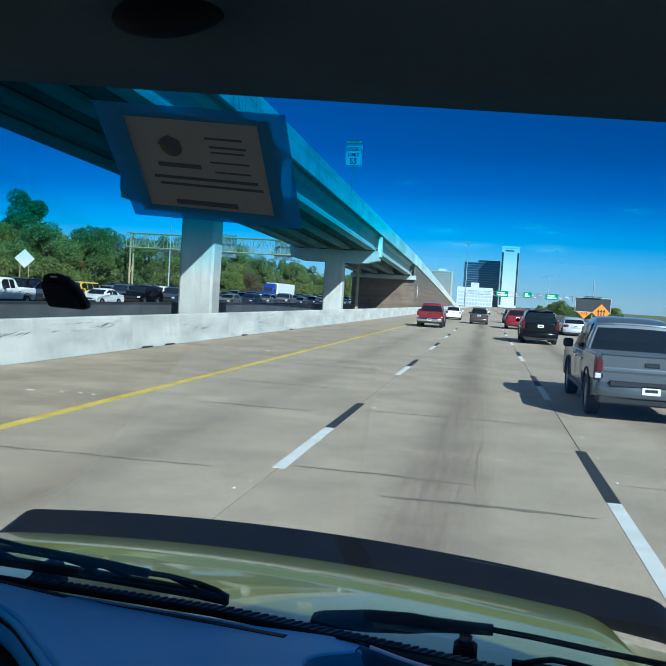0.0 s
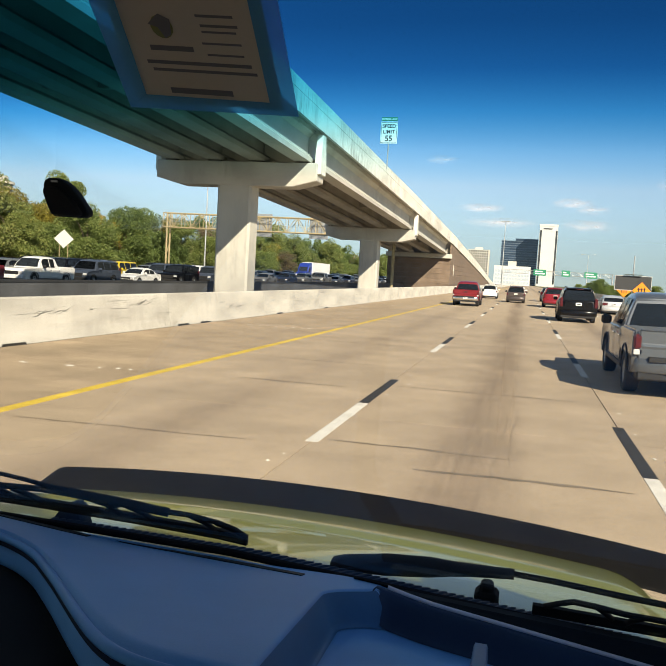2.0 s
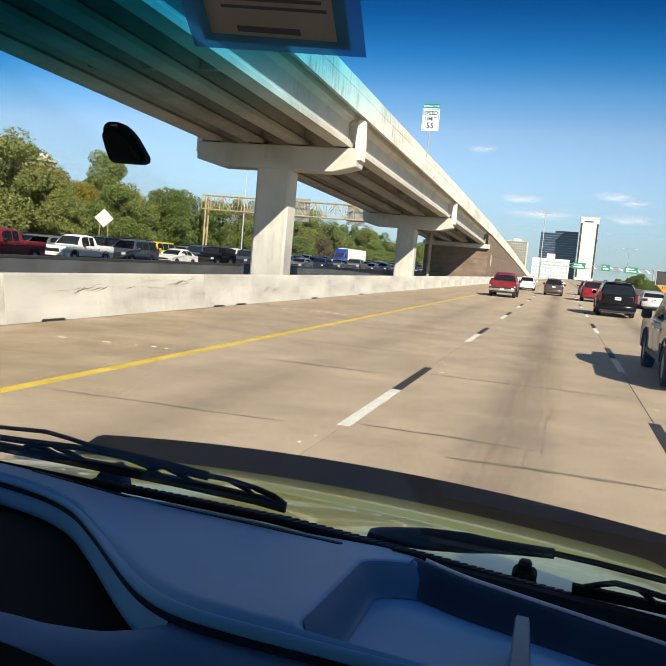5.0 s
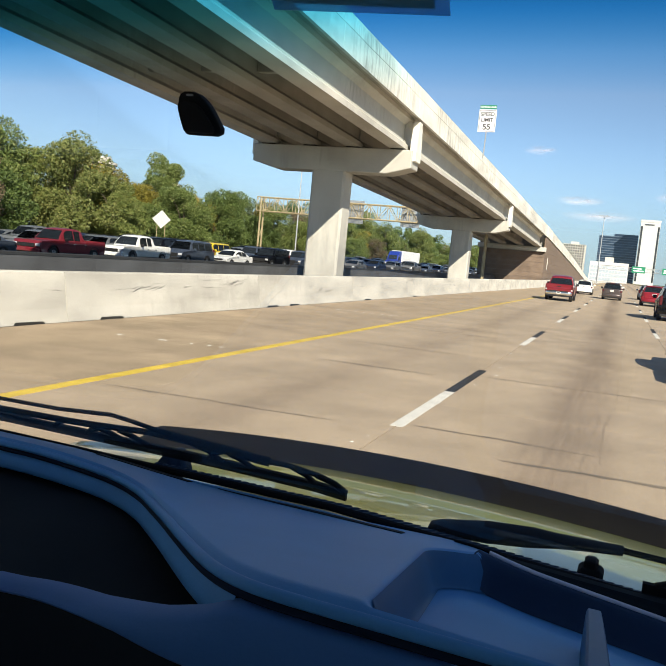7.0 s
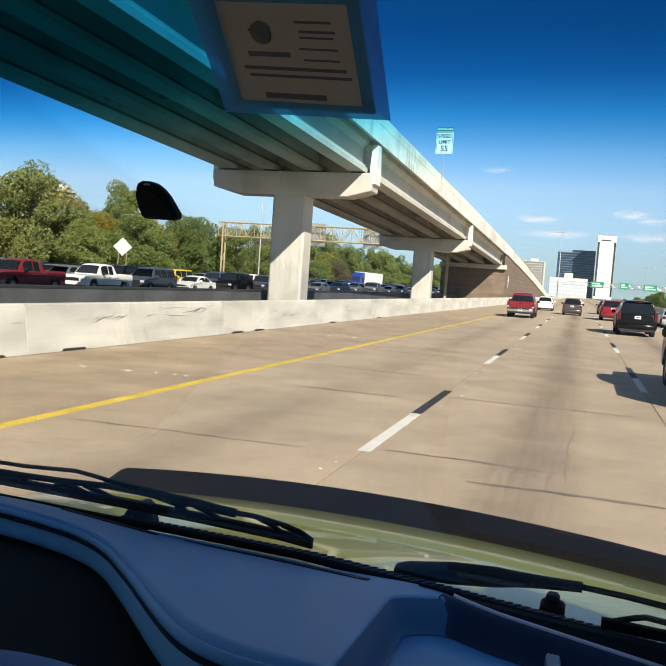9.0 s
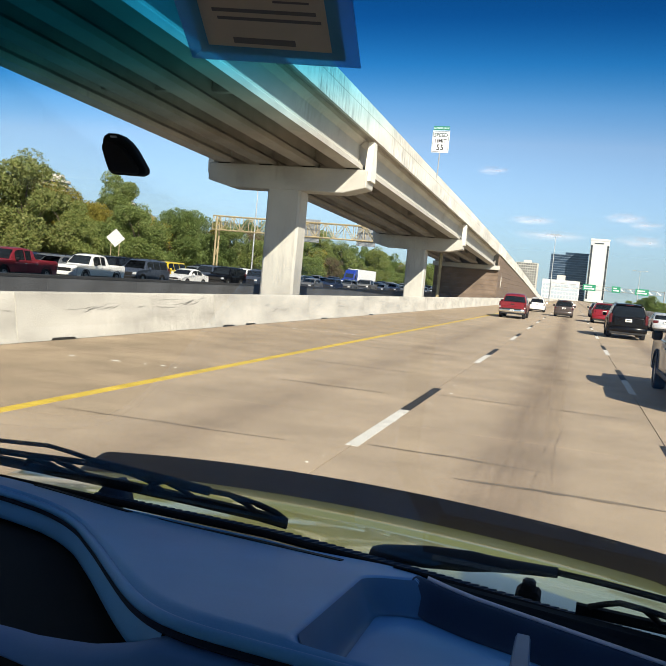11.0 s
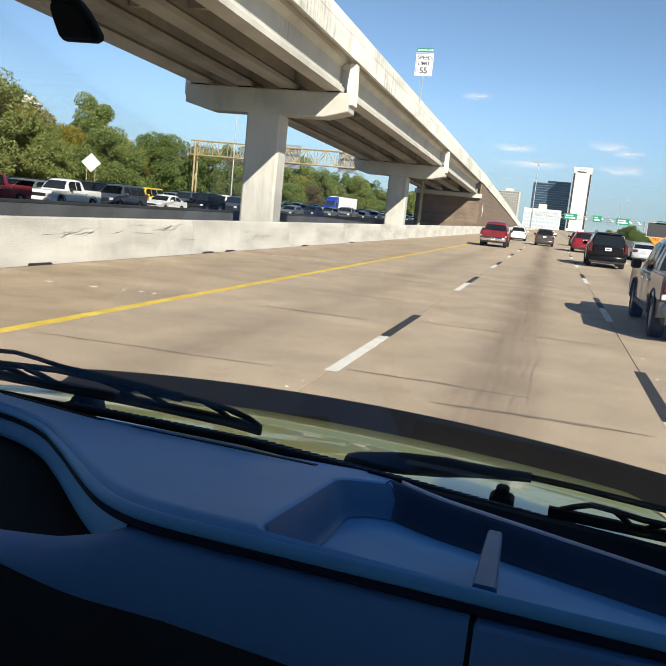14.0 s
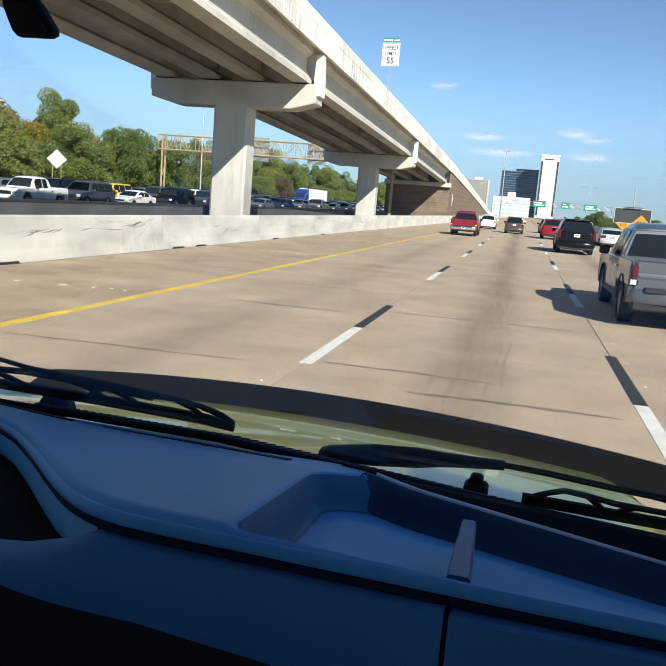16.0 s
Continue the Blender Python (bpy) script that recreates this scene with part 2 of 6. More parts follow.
# cab
M["hood"] = mat("yellow_hood_paint", (0.168, 0.178, 0.018), 0.3, 0.0, var=0.1, scale=1.5, fine=80, coat=0.7)
M["deflector"] = mat("black_bug_deflector", (0.019, 0.0175, 0.015), 0.4, spec=0.2, var=0.35, scale=6, fine=90)
M["dash"] = mat("blue_grey_dash_plastic", (0.095, 0.325, 0.63), 0.50, spec=0.12, var=0.12, scale=5, fine=350, bump=0.25, bdist=0.001)
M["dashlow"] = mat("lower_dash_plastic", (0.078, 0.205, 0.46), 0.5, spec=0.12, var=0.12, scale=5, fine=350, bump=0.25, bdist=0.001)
M["dashseam"] = mat("dark_seam_plastic", (0.010, 0.018, 0.036), 0.9, spec=0.1, var=0.2, scale=5, fine=200)
# Carries the tray back's shade; also the plain tone of ribs and cap.
M["charcoal"] = mat("charcoal_plastic_tray_shade", (0.028, 0.056, 0.105), 0.6, var=0.2, scale=5, fine=200, spec=0.08)
# Carries the tray side's shade; also the divider's own tone.
M["slate"] = mat("slate_plastic_tray_shade", (0.038, 0.150, 0.30), 0.5, var=0.2, scale=5, fine=200, spec=0.1)
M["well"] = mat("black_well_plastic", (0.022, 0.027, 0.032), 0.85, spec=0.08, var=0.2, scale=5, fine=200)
M["dashblack"] = mat("black_dash_plastic", (0.017, 0.021, 0.024), 0.8, spec=0.2, var=0.2, scale=5, fine=200)
M["rubber"] = mat("black_rubber", (0.010, 0.010, 0.011), 0.9, var=0.3, spec=0.25, scale=10, fine=120)
M["wiper"] = mat("wiper_black_metal", (0.018, 0.019, 0.021), 0.7, 0.0, spec=0.2, var=0.3, scale=10)
M["liner"] = mat("headliner_cloth", (0.11, 0.15, 0.145), 0.95, var=0.25, scale=6, fine=300)
# Unseen cab walls, made this pale to bounce light onto the dashboard.
M["cabtrim"] = mat("pale_bounce_trim", (0.60, 0.61, 0.62), 0.9, var=0.25, scale=6, fine=300)
M["paper"] = mat("plain_paper", (0.60, 0.55, 0.43), 0.9, var=0.1, scale=10, fine=200)
M["ink"] = mat("printed_ink", (0.16, 0.16, 0.16), 0.9, var=0.1)
M["ink_green"] = mat("green_ink", (0.20, 0.22, 0.08), 0.9, var=0.1)
M["tape"] = mat("blue_masking_tape", (0.22, 0.58, 0.80), 0.8, var=0.12, scale=20, fine=300)


def let_through(m, f):
    """Thin sheet that lets some light through."""
    n, l = m.node_tree.nodes, m.node_tree.links
    b, tr, mx = n["Principled BSDF"], n.new("ShaderNodeBsdfTranslucent"), n.new("ShaderNodeMixShader")
    l.new(b.inputs["Base Color"].links[0].from_socket, tr.inputs[0])
    mx.inputs[0].default_value = f
    l.new(b.outputs[0], mx.inputs[1])
    l.new(tr.outputs[0], mx.inputs[2])
    l.new(mx.outputs[0], n["Material Output"].inputs[0])


let_through(M["paper"], 0.10)
let_through(M["tape"], 0.25)


def see_through(m, f, tint):
    """Part of what lies behind shows, tinted."""
    n, l = m.node_tree.nodes, m.node_tree.links
    src = n["Material Output"].inputs[0].links[0].from_socket
    tr, mx = n.new("ShaderNodeBsdfTransparent"), n.new("ShaderNodeMixShader")
    tr.inputs[0].default_value = (*tint, 1)
    mx.inputs[0].default_value = f
    l.new(src, mx.inputs[1])
    l.new(tr.outputs[0], mx.inputs[2])
    l.new(mx.outputs[0], n["Material Output"].inputs[0])


see_through(M["tape"], 0.5, (0.35, 0.75, 0.95))


def streaks(m, amount=0.75):
    """Dark run-off streaks down a concrete face."""
    n, l = m.node_tree.nodes, m.node_tree.links
    b = n["Principled BSDF"]
    src = b.inputs["Base Color"].links[0].from_socket
    g, mp, ns, gate = n.new("ShaderNodeNewGeometry"), n.new("ShaderNodeMapping"), n.new("ShaderNodeTexNoise"), n.new("ShaderNodeTexNoise")
    mp.inputs["Scale"].default_value = (2.0, 2.6, 0.35)
    l.new(g.outputs["Position"], mp.inputs[0])
    ns.inputs["Scale"].default_value, ns.inputs["Detail"].default_value, ns.inputs["Roughness"].default_value = 1.6, 6, 0.75
    gate.inputs["Scale"].default_value, gate.inputs["Detail"].default_value = 0.16, 2
    l.new(mp.outputs[0], ns.inputs["Vector"])
    l.new(g.outputs["Position"], gate.inputs["Vector"])
    r1, r2, ml, mx = n.new("ShaderNodeMapRange"), n.new("ShaderNodeMapRange"), n.new("ShaderNodeMath"), n.new("ShaderNodeMix")
    r1.inputs["From Min"].default_value, r1.inputs["From Max"].default_value = 0.46, 0.68
    r2.inputs["From Min"].default_value, r2.inputs["From Max"].default_value = 0.40, 0.62
    r2.inputs["To Min"].default_value, r2.inputs["To Max"].default_value = 0.15, 1.0
    l.new(ns.outputs["Fac"], r1.inputs[0])
    l.new(gate.outputs["Fac"], r2.inputs[0])
    ml.operation = "MULTIPLY"
    l.new(r1.outputs[0], ml.inputs[0])
    l.new(r2.outputs[0], ml.inputs[1])
    m2 = n.new("ShaderNodeMath")
    m2.operation = "MULTIPLY"
    m2.inputs[1].default_value = amount
    l.new(ml.outputs[0], m2.inputs[0])
    mx.data_type = "RGBA"
    l.new(m2.outputs[0], mx.inputs["Factor"])
    l.new(src, mx.inputs["A"])
    mx.inputs["B"].default_value = (0.10, 0.095, 0.085, 1)
    l.new(mx.outputs["Result"], b.inputs["Base Color"])


streaks(M["parapet"], 0.9)
streaks(M["barrier"], 0.22)
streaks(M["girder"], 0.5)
streaks(M["concrete"], 0.35)
M["windshield"] = glass_mat("tinted_windshield", (0.90, 0.94, 0.92), [(0.63, 0.86, 0.92), (0.23, 0.69, 0.85), (0.06, 0.50, 0.70), (0.027, 0.43, 0.62)], 0.100, 0.190, 0.018)


# ---- building helpers ----
def link_mesh(name, me, parent=None):
    ob = new(name, me)
    if parent is not None:
        ob.parent = parent
    return ob


def part(name, bm, material, parent, label="", smooth=False, m=None):
    """One mesh object under a thing or a part."""
    me = bpy.data.meshes.new(name)
    bmesh.ops.recalc_face_normals(bm, faces=bm.faces)
    if smooth:
        for f in bm.faces:
            f.smooth = True
    bm.to_mesh(me)
    bm.free()
    me.materials.append(material)
    ob = link_mesh(name, me, parent)
    if m is not None:
        ob.matrix_basis = m
    if label:
        ob["label"] = label
    return ob


def thing(name, label, category, m=None, group="", kind=""):
    e = new(name)
    e.empty_display_size = 0.2
    tagged(e, label, category, group, kind)
    if m is not None:
        e.matrix_basis = m
    return e


def box(bm, x0, x1, y0, y1, z0, z1, bevel=0.0):
    v = [bm.verts.new(p) for p in ((x0, y0, z0), (x1, y0, z0), (x1, y1, z0), (x0, y1, z0), (x0, y0, z1), (x1, y0, z1), (x1, y1, z1), (x0, y1, z1))]
    fs = [bm.faces.new([v[i] for i in q]) for q in ((3, 2, 1, 0), (4, 5, 6, 7), (0, 1, 5, 4), (1, 2, 6, 5), (2, 3, 7, 6), (3, 0, 4, 7))]
    if bevel:
        es = list({e for f in fs for e in f.edges})
        bmesh.ops.bevel(bm, geom=es, offset=bevel, segments=1, affect="EDGES")
    return bm


def boxes(*rows, bevel=0.0):
    bm = bmesh.new()
    for r in rows:
        box(bm, *r, bevel=bevel)
    return bm


def sweep(bm, section, stations, cap=True):
    """Loft a closed section [(u, w)] through stations: functions (u, w) -> place."""
    rings = [[bm.verts.new(s(u, w)) for u, w in section] for s in stations]
    k = len(section)
    for a, b in zip(rings, rings[1:]):
        for i in range(k):
            bm.faces.new((a[i], a[(i + 1) % k], b[(i + 1) % k], b[i]))
    if cap:
        bm.faces.new(rings[0][::-1])
        bm.faces.new(rings[-1])
    return bm


def along_y(section, ys, z=lambda y: 0.0, x=0.0):
    bm = bmesh.new()
    return sweep(bm, section, [(lambda u, w, y=y: (x + u, y, z(y) + w)) for y in ys])


def across_x(section, x0, x1):
    """A section of (y, z) pushed from x0 to x1."""
    bm = bmesh.new()
    return sweep(bm, section, [(lambda u, w, x=x: (x, u, w)) for x in (x0, x1)])


def tube(bm, pts, r, seg=8, r1=None):
    pts = [Vector(p) for p in pts]
    rings = []
    for i, p in enumerate(pts):
        d = (pts[min(i + 1, len(pts) - 1)] - pts[max(i - 1, 0)]).normalized()
        a = d.orthogonal().normalized()
        b = d.cross(a)
        rr = r if r1 is None else r + (r1 - r) * i / (len(pts) - 1)
        rings.append((p, a, b, rr))
    # keep the frames from twisting
    out, pa = [], None
    for p, a, b, rr in rings:
        d = a.cross(b)
        if pa is not None:
            a = (pa - d * pa.dot(d)).normalized()
            b = d.cross(a)
        pa = a
        out.append([bm.verts.new(p + (a * math.cos(2 * math.pi * k / seg) + b * math.sin(2 * math.pi * k / seg)) * rr) for k in range(seg)])
    for u, v in zip(out, out[1:]):
        for k in range(seg):
            bm.faces.new((u[k], u[(k + 1) % seg], v[(k + 1) % seg], v[k]))
    bm.faces.new(out[0][::-1])
    bm.faces.new(out[-1])
    return bm


def text_mesh(words, size):
    cu = bpy.data.curves.new("lettering", "FONT")
    cu.body, cu.size, cu.align_x, cu.extrude = words, size, "CENTER", 0.004
    cu.offset = size * 0.022
    ob = bpy.data.objects.new("lettering", cu)
    me = bpy.data.meshes.new_from_object(ob)
    bpy.data.objects.remove(ob)
    return me


def lettering(words, size, material, parent, m):
    me = text_mesh(words, size)
    me.materials.clear()
    me.materials.append(material)
    ob = link_mesh("lettering", me, parent)
    ob.matrix_basis = m
    return ob


# ---- ground and road ----
LANE = [-10.75, -6.4, -2.25, 1.45, 5.15, 8.85, 12.5]
bm = bmesh.new()
box(bm, -3000, 3000, -600, 4500, -0.8, -0.06)
ground = part("ground", bm, M["grass"], None)
tagged(ground, "dry grass and bare soil beside the motorway", "ground", kind="structure")

road = thing("road", "tan concrete carriageway with sealed cracks and worn lane lines", "road", kind="structure")
for i in range(6):
    x0, x1 = LANE[i] + 0.008, LANE[i + 1] - 0.008
    mt = M["shoulder"] if i in (0, 5) else M["slab"]
    first = None
    for k in range(20):
        y0 = -14.0 + k * 12.2
        if first is None:
            first = part("slab", boxes((x0, x1, 0.004, 12.196, -0.25, 0.0)), mt, road)
            first.location = (0, y0, 0)
        else:
            ob = link_mesh("slab", first.data, road)
            ob.location = (0, y0, 0)
    bm = boxes((x0, x1, 230.0, 1500.0, -0.25, 0.0))
    part("far_slab", bm, mt, road)
part("joint_filler", boxes((-10.7, 12.5, -14, 1500, -0.24, -0.012)), M["joint"], road)
# solid yellow edge line, two thin bands that have worn apart
bm = bmesh.new()
rnd = random.Random(4)
y = -14.0
while y < 700:
    step = 6.0
    box(bm, -6.36, -6.17, y, y + step - rnd.choice((0, 0, 0.03)), 0.0, 0.004)
    y += step
part("edge_line", bm, M["yellow"], road, "solid yellow edge line")
bm = boxes((8.92, 9.07, -14, 700, 0.0, 0.004))
part("edge_line", bm, M["white"], road, "solid white edge line")
for i, ph in ((2, 8.6), (3, 5.6), (4, 8.0)):
    w = b = None
    for k in range(-1, 40):
        y = ph + k * 12.2
        if w is None:
            w = part("lane_dash", boxes((-0.07, 0.08, 0, 3.0, 0.0, 0.004)), M["white"], road)
            w.location = (LANE[i], y, 0)
            b = part("contrast_dash", boxes((-0.075, 0.08, 0, 3.0, 0.0, 0.004)), M["blackpaint"], road)
            b.location = (LANE[i], y + 3.02, 0)
        else:
            o = link_mesh("lane_dash", w.data, road)
            o.location = (LANE[i], y, 0)
            o = link_mesh("contrast_dash", b.data, road)
            o.location = (LANE[i], y + 3.02, 0)
# sealed cracks across the lanes
verts, faces = [], []


def strip(xs, y, amp, wd, z):
    base = len(verts)
    yy = y
    for x in xs:
        yy += rnd.uniform(-amp, amp)
        t = (x - xs[0]) / (xs[-1] - xs[0])
        w = wd * rnd.uniform(0.5, 1.2) * (0.15 + 0.85 * math.sin(math.pi * t) ** 0.6)
        verts.extend([(x, yy - w, z), (x, yy + w, z)])
    for k in range(len(xs) - 1):
        a = base + 2 * k
        faces.append((a, a + 2, a + 3, a + 1))


for lane in (1, 2, 3, 4):
    y = 3.0
    while y < 130:
        y += rnd.choice((0.9, 1.5, 2.2, 3.2, 4.6)) * (1 + y / 120)
        a = LANE[lane] + rnd.uniform(0.05, 1.9)
        b = min(LANE[lane + 1] - 0.1, a + rnd.uniform(0.9, 3.4))
        n = max(3, int((b - a) / 0.16))
        strip([a + (b - a) * k / n for k in range(n + 1)], y, 0.022, 0.040 * rnd.choice((0.4, 0.7, 1.0, 1.4)), 0.003)
me = bpy.data.meshes.new("sealed_cracks")
me.from_pydata(verts, [], faces)
me.materials.append(M["seal"])
tagged(link_mesh("sealed_cracks", me, road), "dark sealed cracks across the lanes", kind="stuff")
# wavering tyre marks down the middle of the lane
verts, faces = [], []
for k in range(5):
    x0 = -0.55 + k * 0.13 + rnd.uniform(-0.03, 0.03)
    y0, n, ph = rnd.uniform(7.4, 8.6), 26, rnd.uniform(0, 6)
    ln, base = rnd.uniform(2.6, 4.6), len(verts)
    for i in range(n + 1):
        t = i / n
        x = x0 + 0.014 * math.sin(ph + 6 * t) + 0.008 * math.sin(2 * ph + 15 * t) + 0.10 * t * t
        w = 0.020 * math.sin(math.pi * min(1, 0.05 + t)) * rnd.uniform(0.3, 1.0) + 0.002
        verts.extend([(x - w, y0 + ln * t, 0.0022), (x + w, y0 + ln * t, 0.0022)])
    faces.extend([(base + 2 * i, base + 2 * i + 1, base + 2 * i + 3, base + 2 * i + 2) for i in range(n)])
me = bpy.data.meshes.new("tyre_marks")
me.from_pydata(verts, [], faces)
me.materials.append(mat("faint_rubber_mark", (0.320, 0.248, 0.174), 0.85, var=0.25, scale=3))
tagged(link_mesh("tyre_marks", me, road), "faint wavering tyre marks", kind="stuff")
# broken reflector buttons and crumbs of paint near the lane lines
verts, faces = [], []
for k in range(60):
    x, y = LANE[rnd.choice((2, 3))] + rnd.gauss(0.12, 0.16), rnd.uniform(5, 60)
    r = rnd.uniform(0.012, 0.034)
    base = len(verts)
    pts = [(x + r * rnd.uniform(0.6, 1.3) * math.cos(a), y + 1.6 * r * rnd.uniform(0.6, 1.3) * math.sin(a)) for a in (0, 1.1, 2.2, 3.3, 4.4, 5.4)]
    verts.extend([(p, q, 0.002) for p, q in pts] + [(x, y, 0.012)])
    faces.extend([(base + i, base + (i + 1) % 6, base + 6) for i in range(6)])
for row in (12.4, 25.5, 38.5, 52.0):
    for k in range(9):
        if rnd.random() < 0.2:
            continue
        x, y = -9.1 + k * 0.29 + rnd.uniform(-0.04, 0.04), row + k * 0.05 + rnd.uniform(-0.06, 0.06)
        w, d = rnd.uniform(0.03, 0.11), rnd.uniform(0.03, 0.07)
        base = len(verts)
        pts = [(x + w * rnd.uniform(0.7, 1.2) * math.cos(a), y + d * rnd.uniform(0.7, 1.2) * math.sin(a)) for a in (0, 0.8, 1.6, 2.4, 3.2, 4.0, 4.8, 5.5)]
        verts.extend([(p, q, 0.002) for p, q in pts] + [(x, y, 0.014)])
        faces.extend([(base + i, base + (i + 1) % 8, base + 8) for i in range(8)])
me = bpy.data.meshes.new("paint_crumbs")
me.from_pydata(verts, [], faces)
me.materials.append(M["white"])
tagged(link_mesh("paint_crumbs", me, road), "worn white specks of old markers", kind="stuff")
bm = boxes((-49.0, -18.6, -40, 1500, -0.3, -0.004))
far_road = part("road_oncoming", bm, M["asphalt"], None)
tagged(far_road, "grey concrete carriageway of the oncoming traffic", "road", kind="structure")
bm = boxes((-18.6, -10.75, -40, 1500, -0.3, -0.01))
tagged(part("median", bm, M["dirt"], None), "dusty strip under the viaduct", "ground", kind="structure")
for x in (-30.2, -33.9, -37.6, -41.3):
    bm = bmesh.new()
    for k in range(60):
        box(bm, x, x + 0.12, -20 + k * 12, -17 + k * 12, -0.004, 0.002)
    part("lane_dash", bm, M["white"], far_road)


# ---- median barrier of concrete sections ----
def barrier_section(h, flip=1.0):
    pts = [(0.27, 0.0), (0.262, 0.05), (0.205, 0.28), (0.105, h - 0.03), (0.08, h), (-0.08, h), (-0.105, h - 0.03), (-0.205, 0.28), (-0.262, 0.05), (-0.27, 0.0)]
    return [(u * flip, w) for u, w in pts]


BARRIER_X = -10.85
barrier = thing("median_barrier", "pale concrete median barrier with tyre scrapes and stains", "barrier", kind="structure")
sec = None
for k in range(-3, 34):
    y0 = 4.0 + k * 9.15
    if sec is None:
        bm = along_y(barrier_section(1.03), [0.012, 3.05, 6.1, 9.138])
        sec = part("barrier_section", bm, M["barrier"], barrier)
        sec.location = (BARRIER_X, y0, 0)
    else:
        o = link_mesh("barrier_section", sec.data, barrier)
        o.location = (BARRIER_X, y0, 0)
part("barrier_section", along_y(barrier_section(1.03), [310, 900], x=BARRIER_X), M["barrier"], barrier)
# black scrapes and chips on the face
verts, faces = [], []
rnd = random.Random(12)
SCUFF = [(15.6, 0.62), (20.4, 0.70), (27.5, 0.6), (36.0, 0.66), (52.0, 0.6)]
for k in range(64):
    if k < 40:
        cy, cz = SCUFF[k % 5]
        y, z = cy + rnd.gauss(0, 0.55), cz + rnd.gauss(0, 0.10)
        ln, hh = rnd.uniform(0.15, 0.9), rnd.uniform(0.004, 0.020)
        rise = rnd.uniform(0.02, 0.30) * ln
    else:
        y, z = rnd.uniform(12, 75), rnd.uniform(0.35, 0.9)
        ln, hh = rnd.uniform(0.2, 1.6), rnd.uniform(0.004, 0.016)
        rise = rnd.uniform(-0.05, 0.08)
    base, n = len(verts), 7
    for i in range(n + 1):
        t = i / n
        zz = min(0.93, max(0.34, z + rise * t + rnd.uniform(-0.02, 0.02)))
        w = hh * math.sin(math.pi * (0.08 + 0.84 * t)) * rnd.uniform(0.4, 1.2)
        for q in (zz - w, zz + w):
            u = 0.205 - (q - 0.28) * 0.10 / (1.0 - 0.28)
            verts.append((BARRIER_X + u + 0.004, y + ln * t, q))
    faces.extend([(base + 2 * i, base + 2 * i + 1, base + 2 * i + 3, base + 2 * i + 2) for i in range(n)])
me = bpy.data.meshes.new("scrapes")
me.from_pydata(verts, [], faces)
me.materials.append(M["skid"])
tagged(link_mesh("scrapes", me, barrier), "grey rubber scrapes on the barrier face", kind="stuff")

# dirt that has gathered along its foot
verts, faces = [], []
for k in range(331):
    y = -10 + k * 0.4
    verts.extend([(-10.60, y, 0.004), (-10.545 + rnd.uniform(-0.02, 0.06) * rnd.random(), y, 0.003)])
faces = [(2 * k, 2 * k + 1, 2 * k + 3, 2 * k + 2) for k in range(330)]
me = bpy.data.meshes.new("foot_dirt")
me.from_pydata(verts, [], faces)
me.materials.append(mat("gathered_dirt", (0.13, 0.105, 0.075), 0.95, var=0.4, scale=4, fine=40))
tagged(link_mesh("foot_dirt", me, barrier), "brown dirt along the foot of the barrier", kind="stuff")

# drain slots at its foot
for y in (9.5, 11.6, 14.2, 22.8, 24.6, 33.0, 41.5):
    bm = bmesh.new()
    sweep(bm, [(0.0, 0.005), (0.85, 0.005), (0.8, 0.05), (0.05, 0.06)], [(lambda u, v, x=x, y=y: (x, y + u, v)) for x in (-10.61, -10.565)])
    part("drain_slot", bm, M["blackpaint"], barrier)

# the far side's low wall under the viaduct, its shade put into the colour
far_wall = thing("median_wall", "concrete median wall darkened for shade, with a black rail on top", "barrier", kind="structure")
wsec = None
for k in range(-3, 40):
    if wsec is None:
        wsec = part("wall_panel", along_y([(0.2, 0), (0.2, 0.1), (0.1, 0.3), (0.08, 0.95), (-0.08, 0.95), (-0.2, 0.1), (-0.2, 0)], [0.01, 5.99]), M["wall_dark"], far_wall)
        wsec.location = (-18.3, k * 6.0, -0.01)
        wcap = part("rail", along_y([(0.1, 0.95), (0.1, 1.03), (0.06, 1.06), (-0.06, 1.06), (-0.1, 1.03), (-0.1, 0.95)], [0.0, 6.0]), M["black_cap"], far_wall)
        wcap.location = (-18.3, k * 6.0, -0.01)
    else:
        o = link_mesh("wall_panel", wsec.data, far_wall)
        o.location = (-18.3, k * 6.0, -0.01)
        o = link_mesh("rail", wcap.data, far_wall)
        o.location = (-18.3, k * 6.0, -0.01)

# right-hand barrier
right_barrier = thing("shoulder_barrier", "weathered concrete barrier along the right shoulder", "barrier", kind="structure")
rsec = None
for k in range(-1, 34):
    if rsec is None:
        rsec = part("barrier_section", along_y(barrier_section(1.03), [0.012, 9.138]), M["barrier"], right_barrier)
    else:
        o = link_mesh("barrier_section", rsec.data, right_barrier)
        o.location = (12.75, k * 9.15, 0)
rsec.location = (12.75, -18.3, 0)


# ---- viaduct ----
ZT = [(-90, 10.8), (-27, 10.1), (2, 9.4), (31, 8.75), (60, 8.05), (89, 7.25), (118, 6.1), (147, 4.9), (176, 3.55), (205, 2.2), (240, 1.15), (400, 1.0)]


def ztop(y):
    for (a, za), (b, zb) in zip(ZT, ZT[1:]):
        if a <= y <= b:
            return za + (zb - za) * (y - a) / (b - a)
    return ZT[-1][1] if y > 0 else ZT[0][1]


XC = -11.9
BENTS = [-56, -27, 2, 31, 60]
ABUT = 89
SPREAD = 1.36
GRADE = Matrix.Translation((0, 0, 1.93 * (1 - SPREAD))) @ Matrix.Scale(SPREAD, 4)
viaduct = thing("viaduct", "pale concrete ramp viaduct on single columns with tapered caps", "viaduct", GRADE, kind="structure")
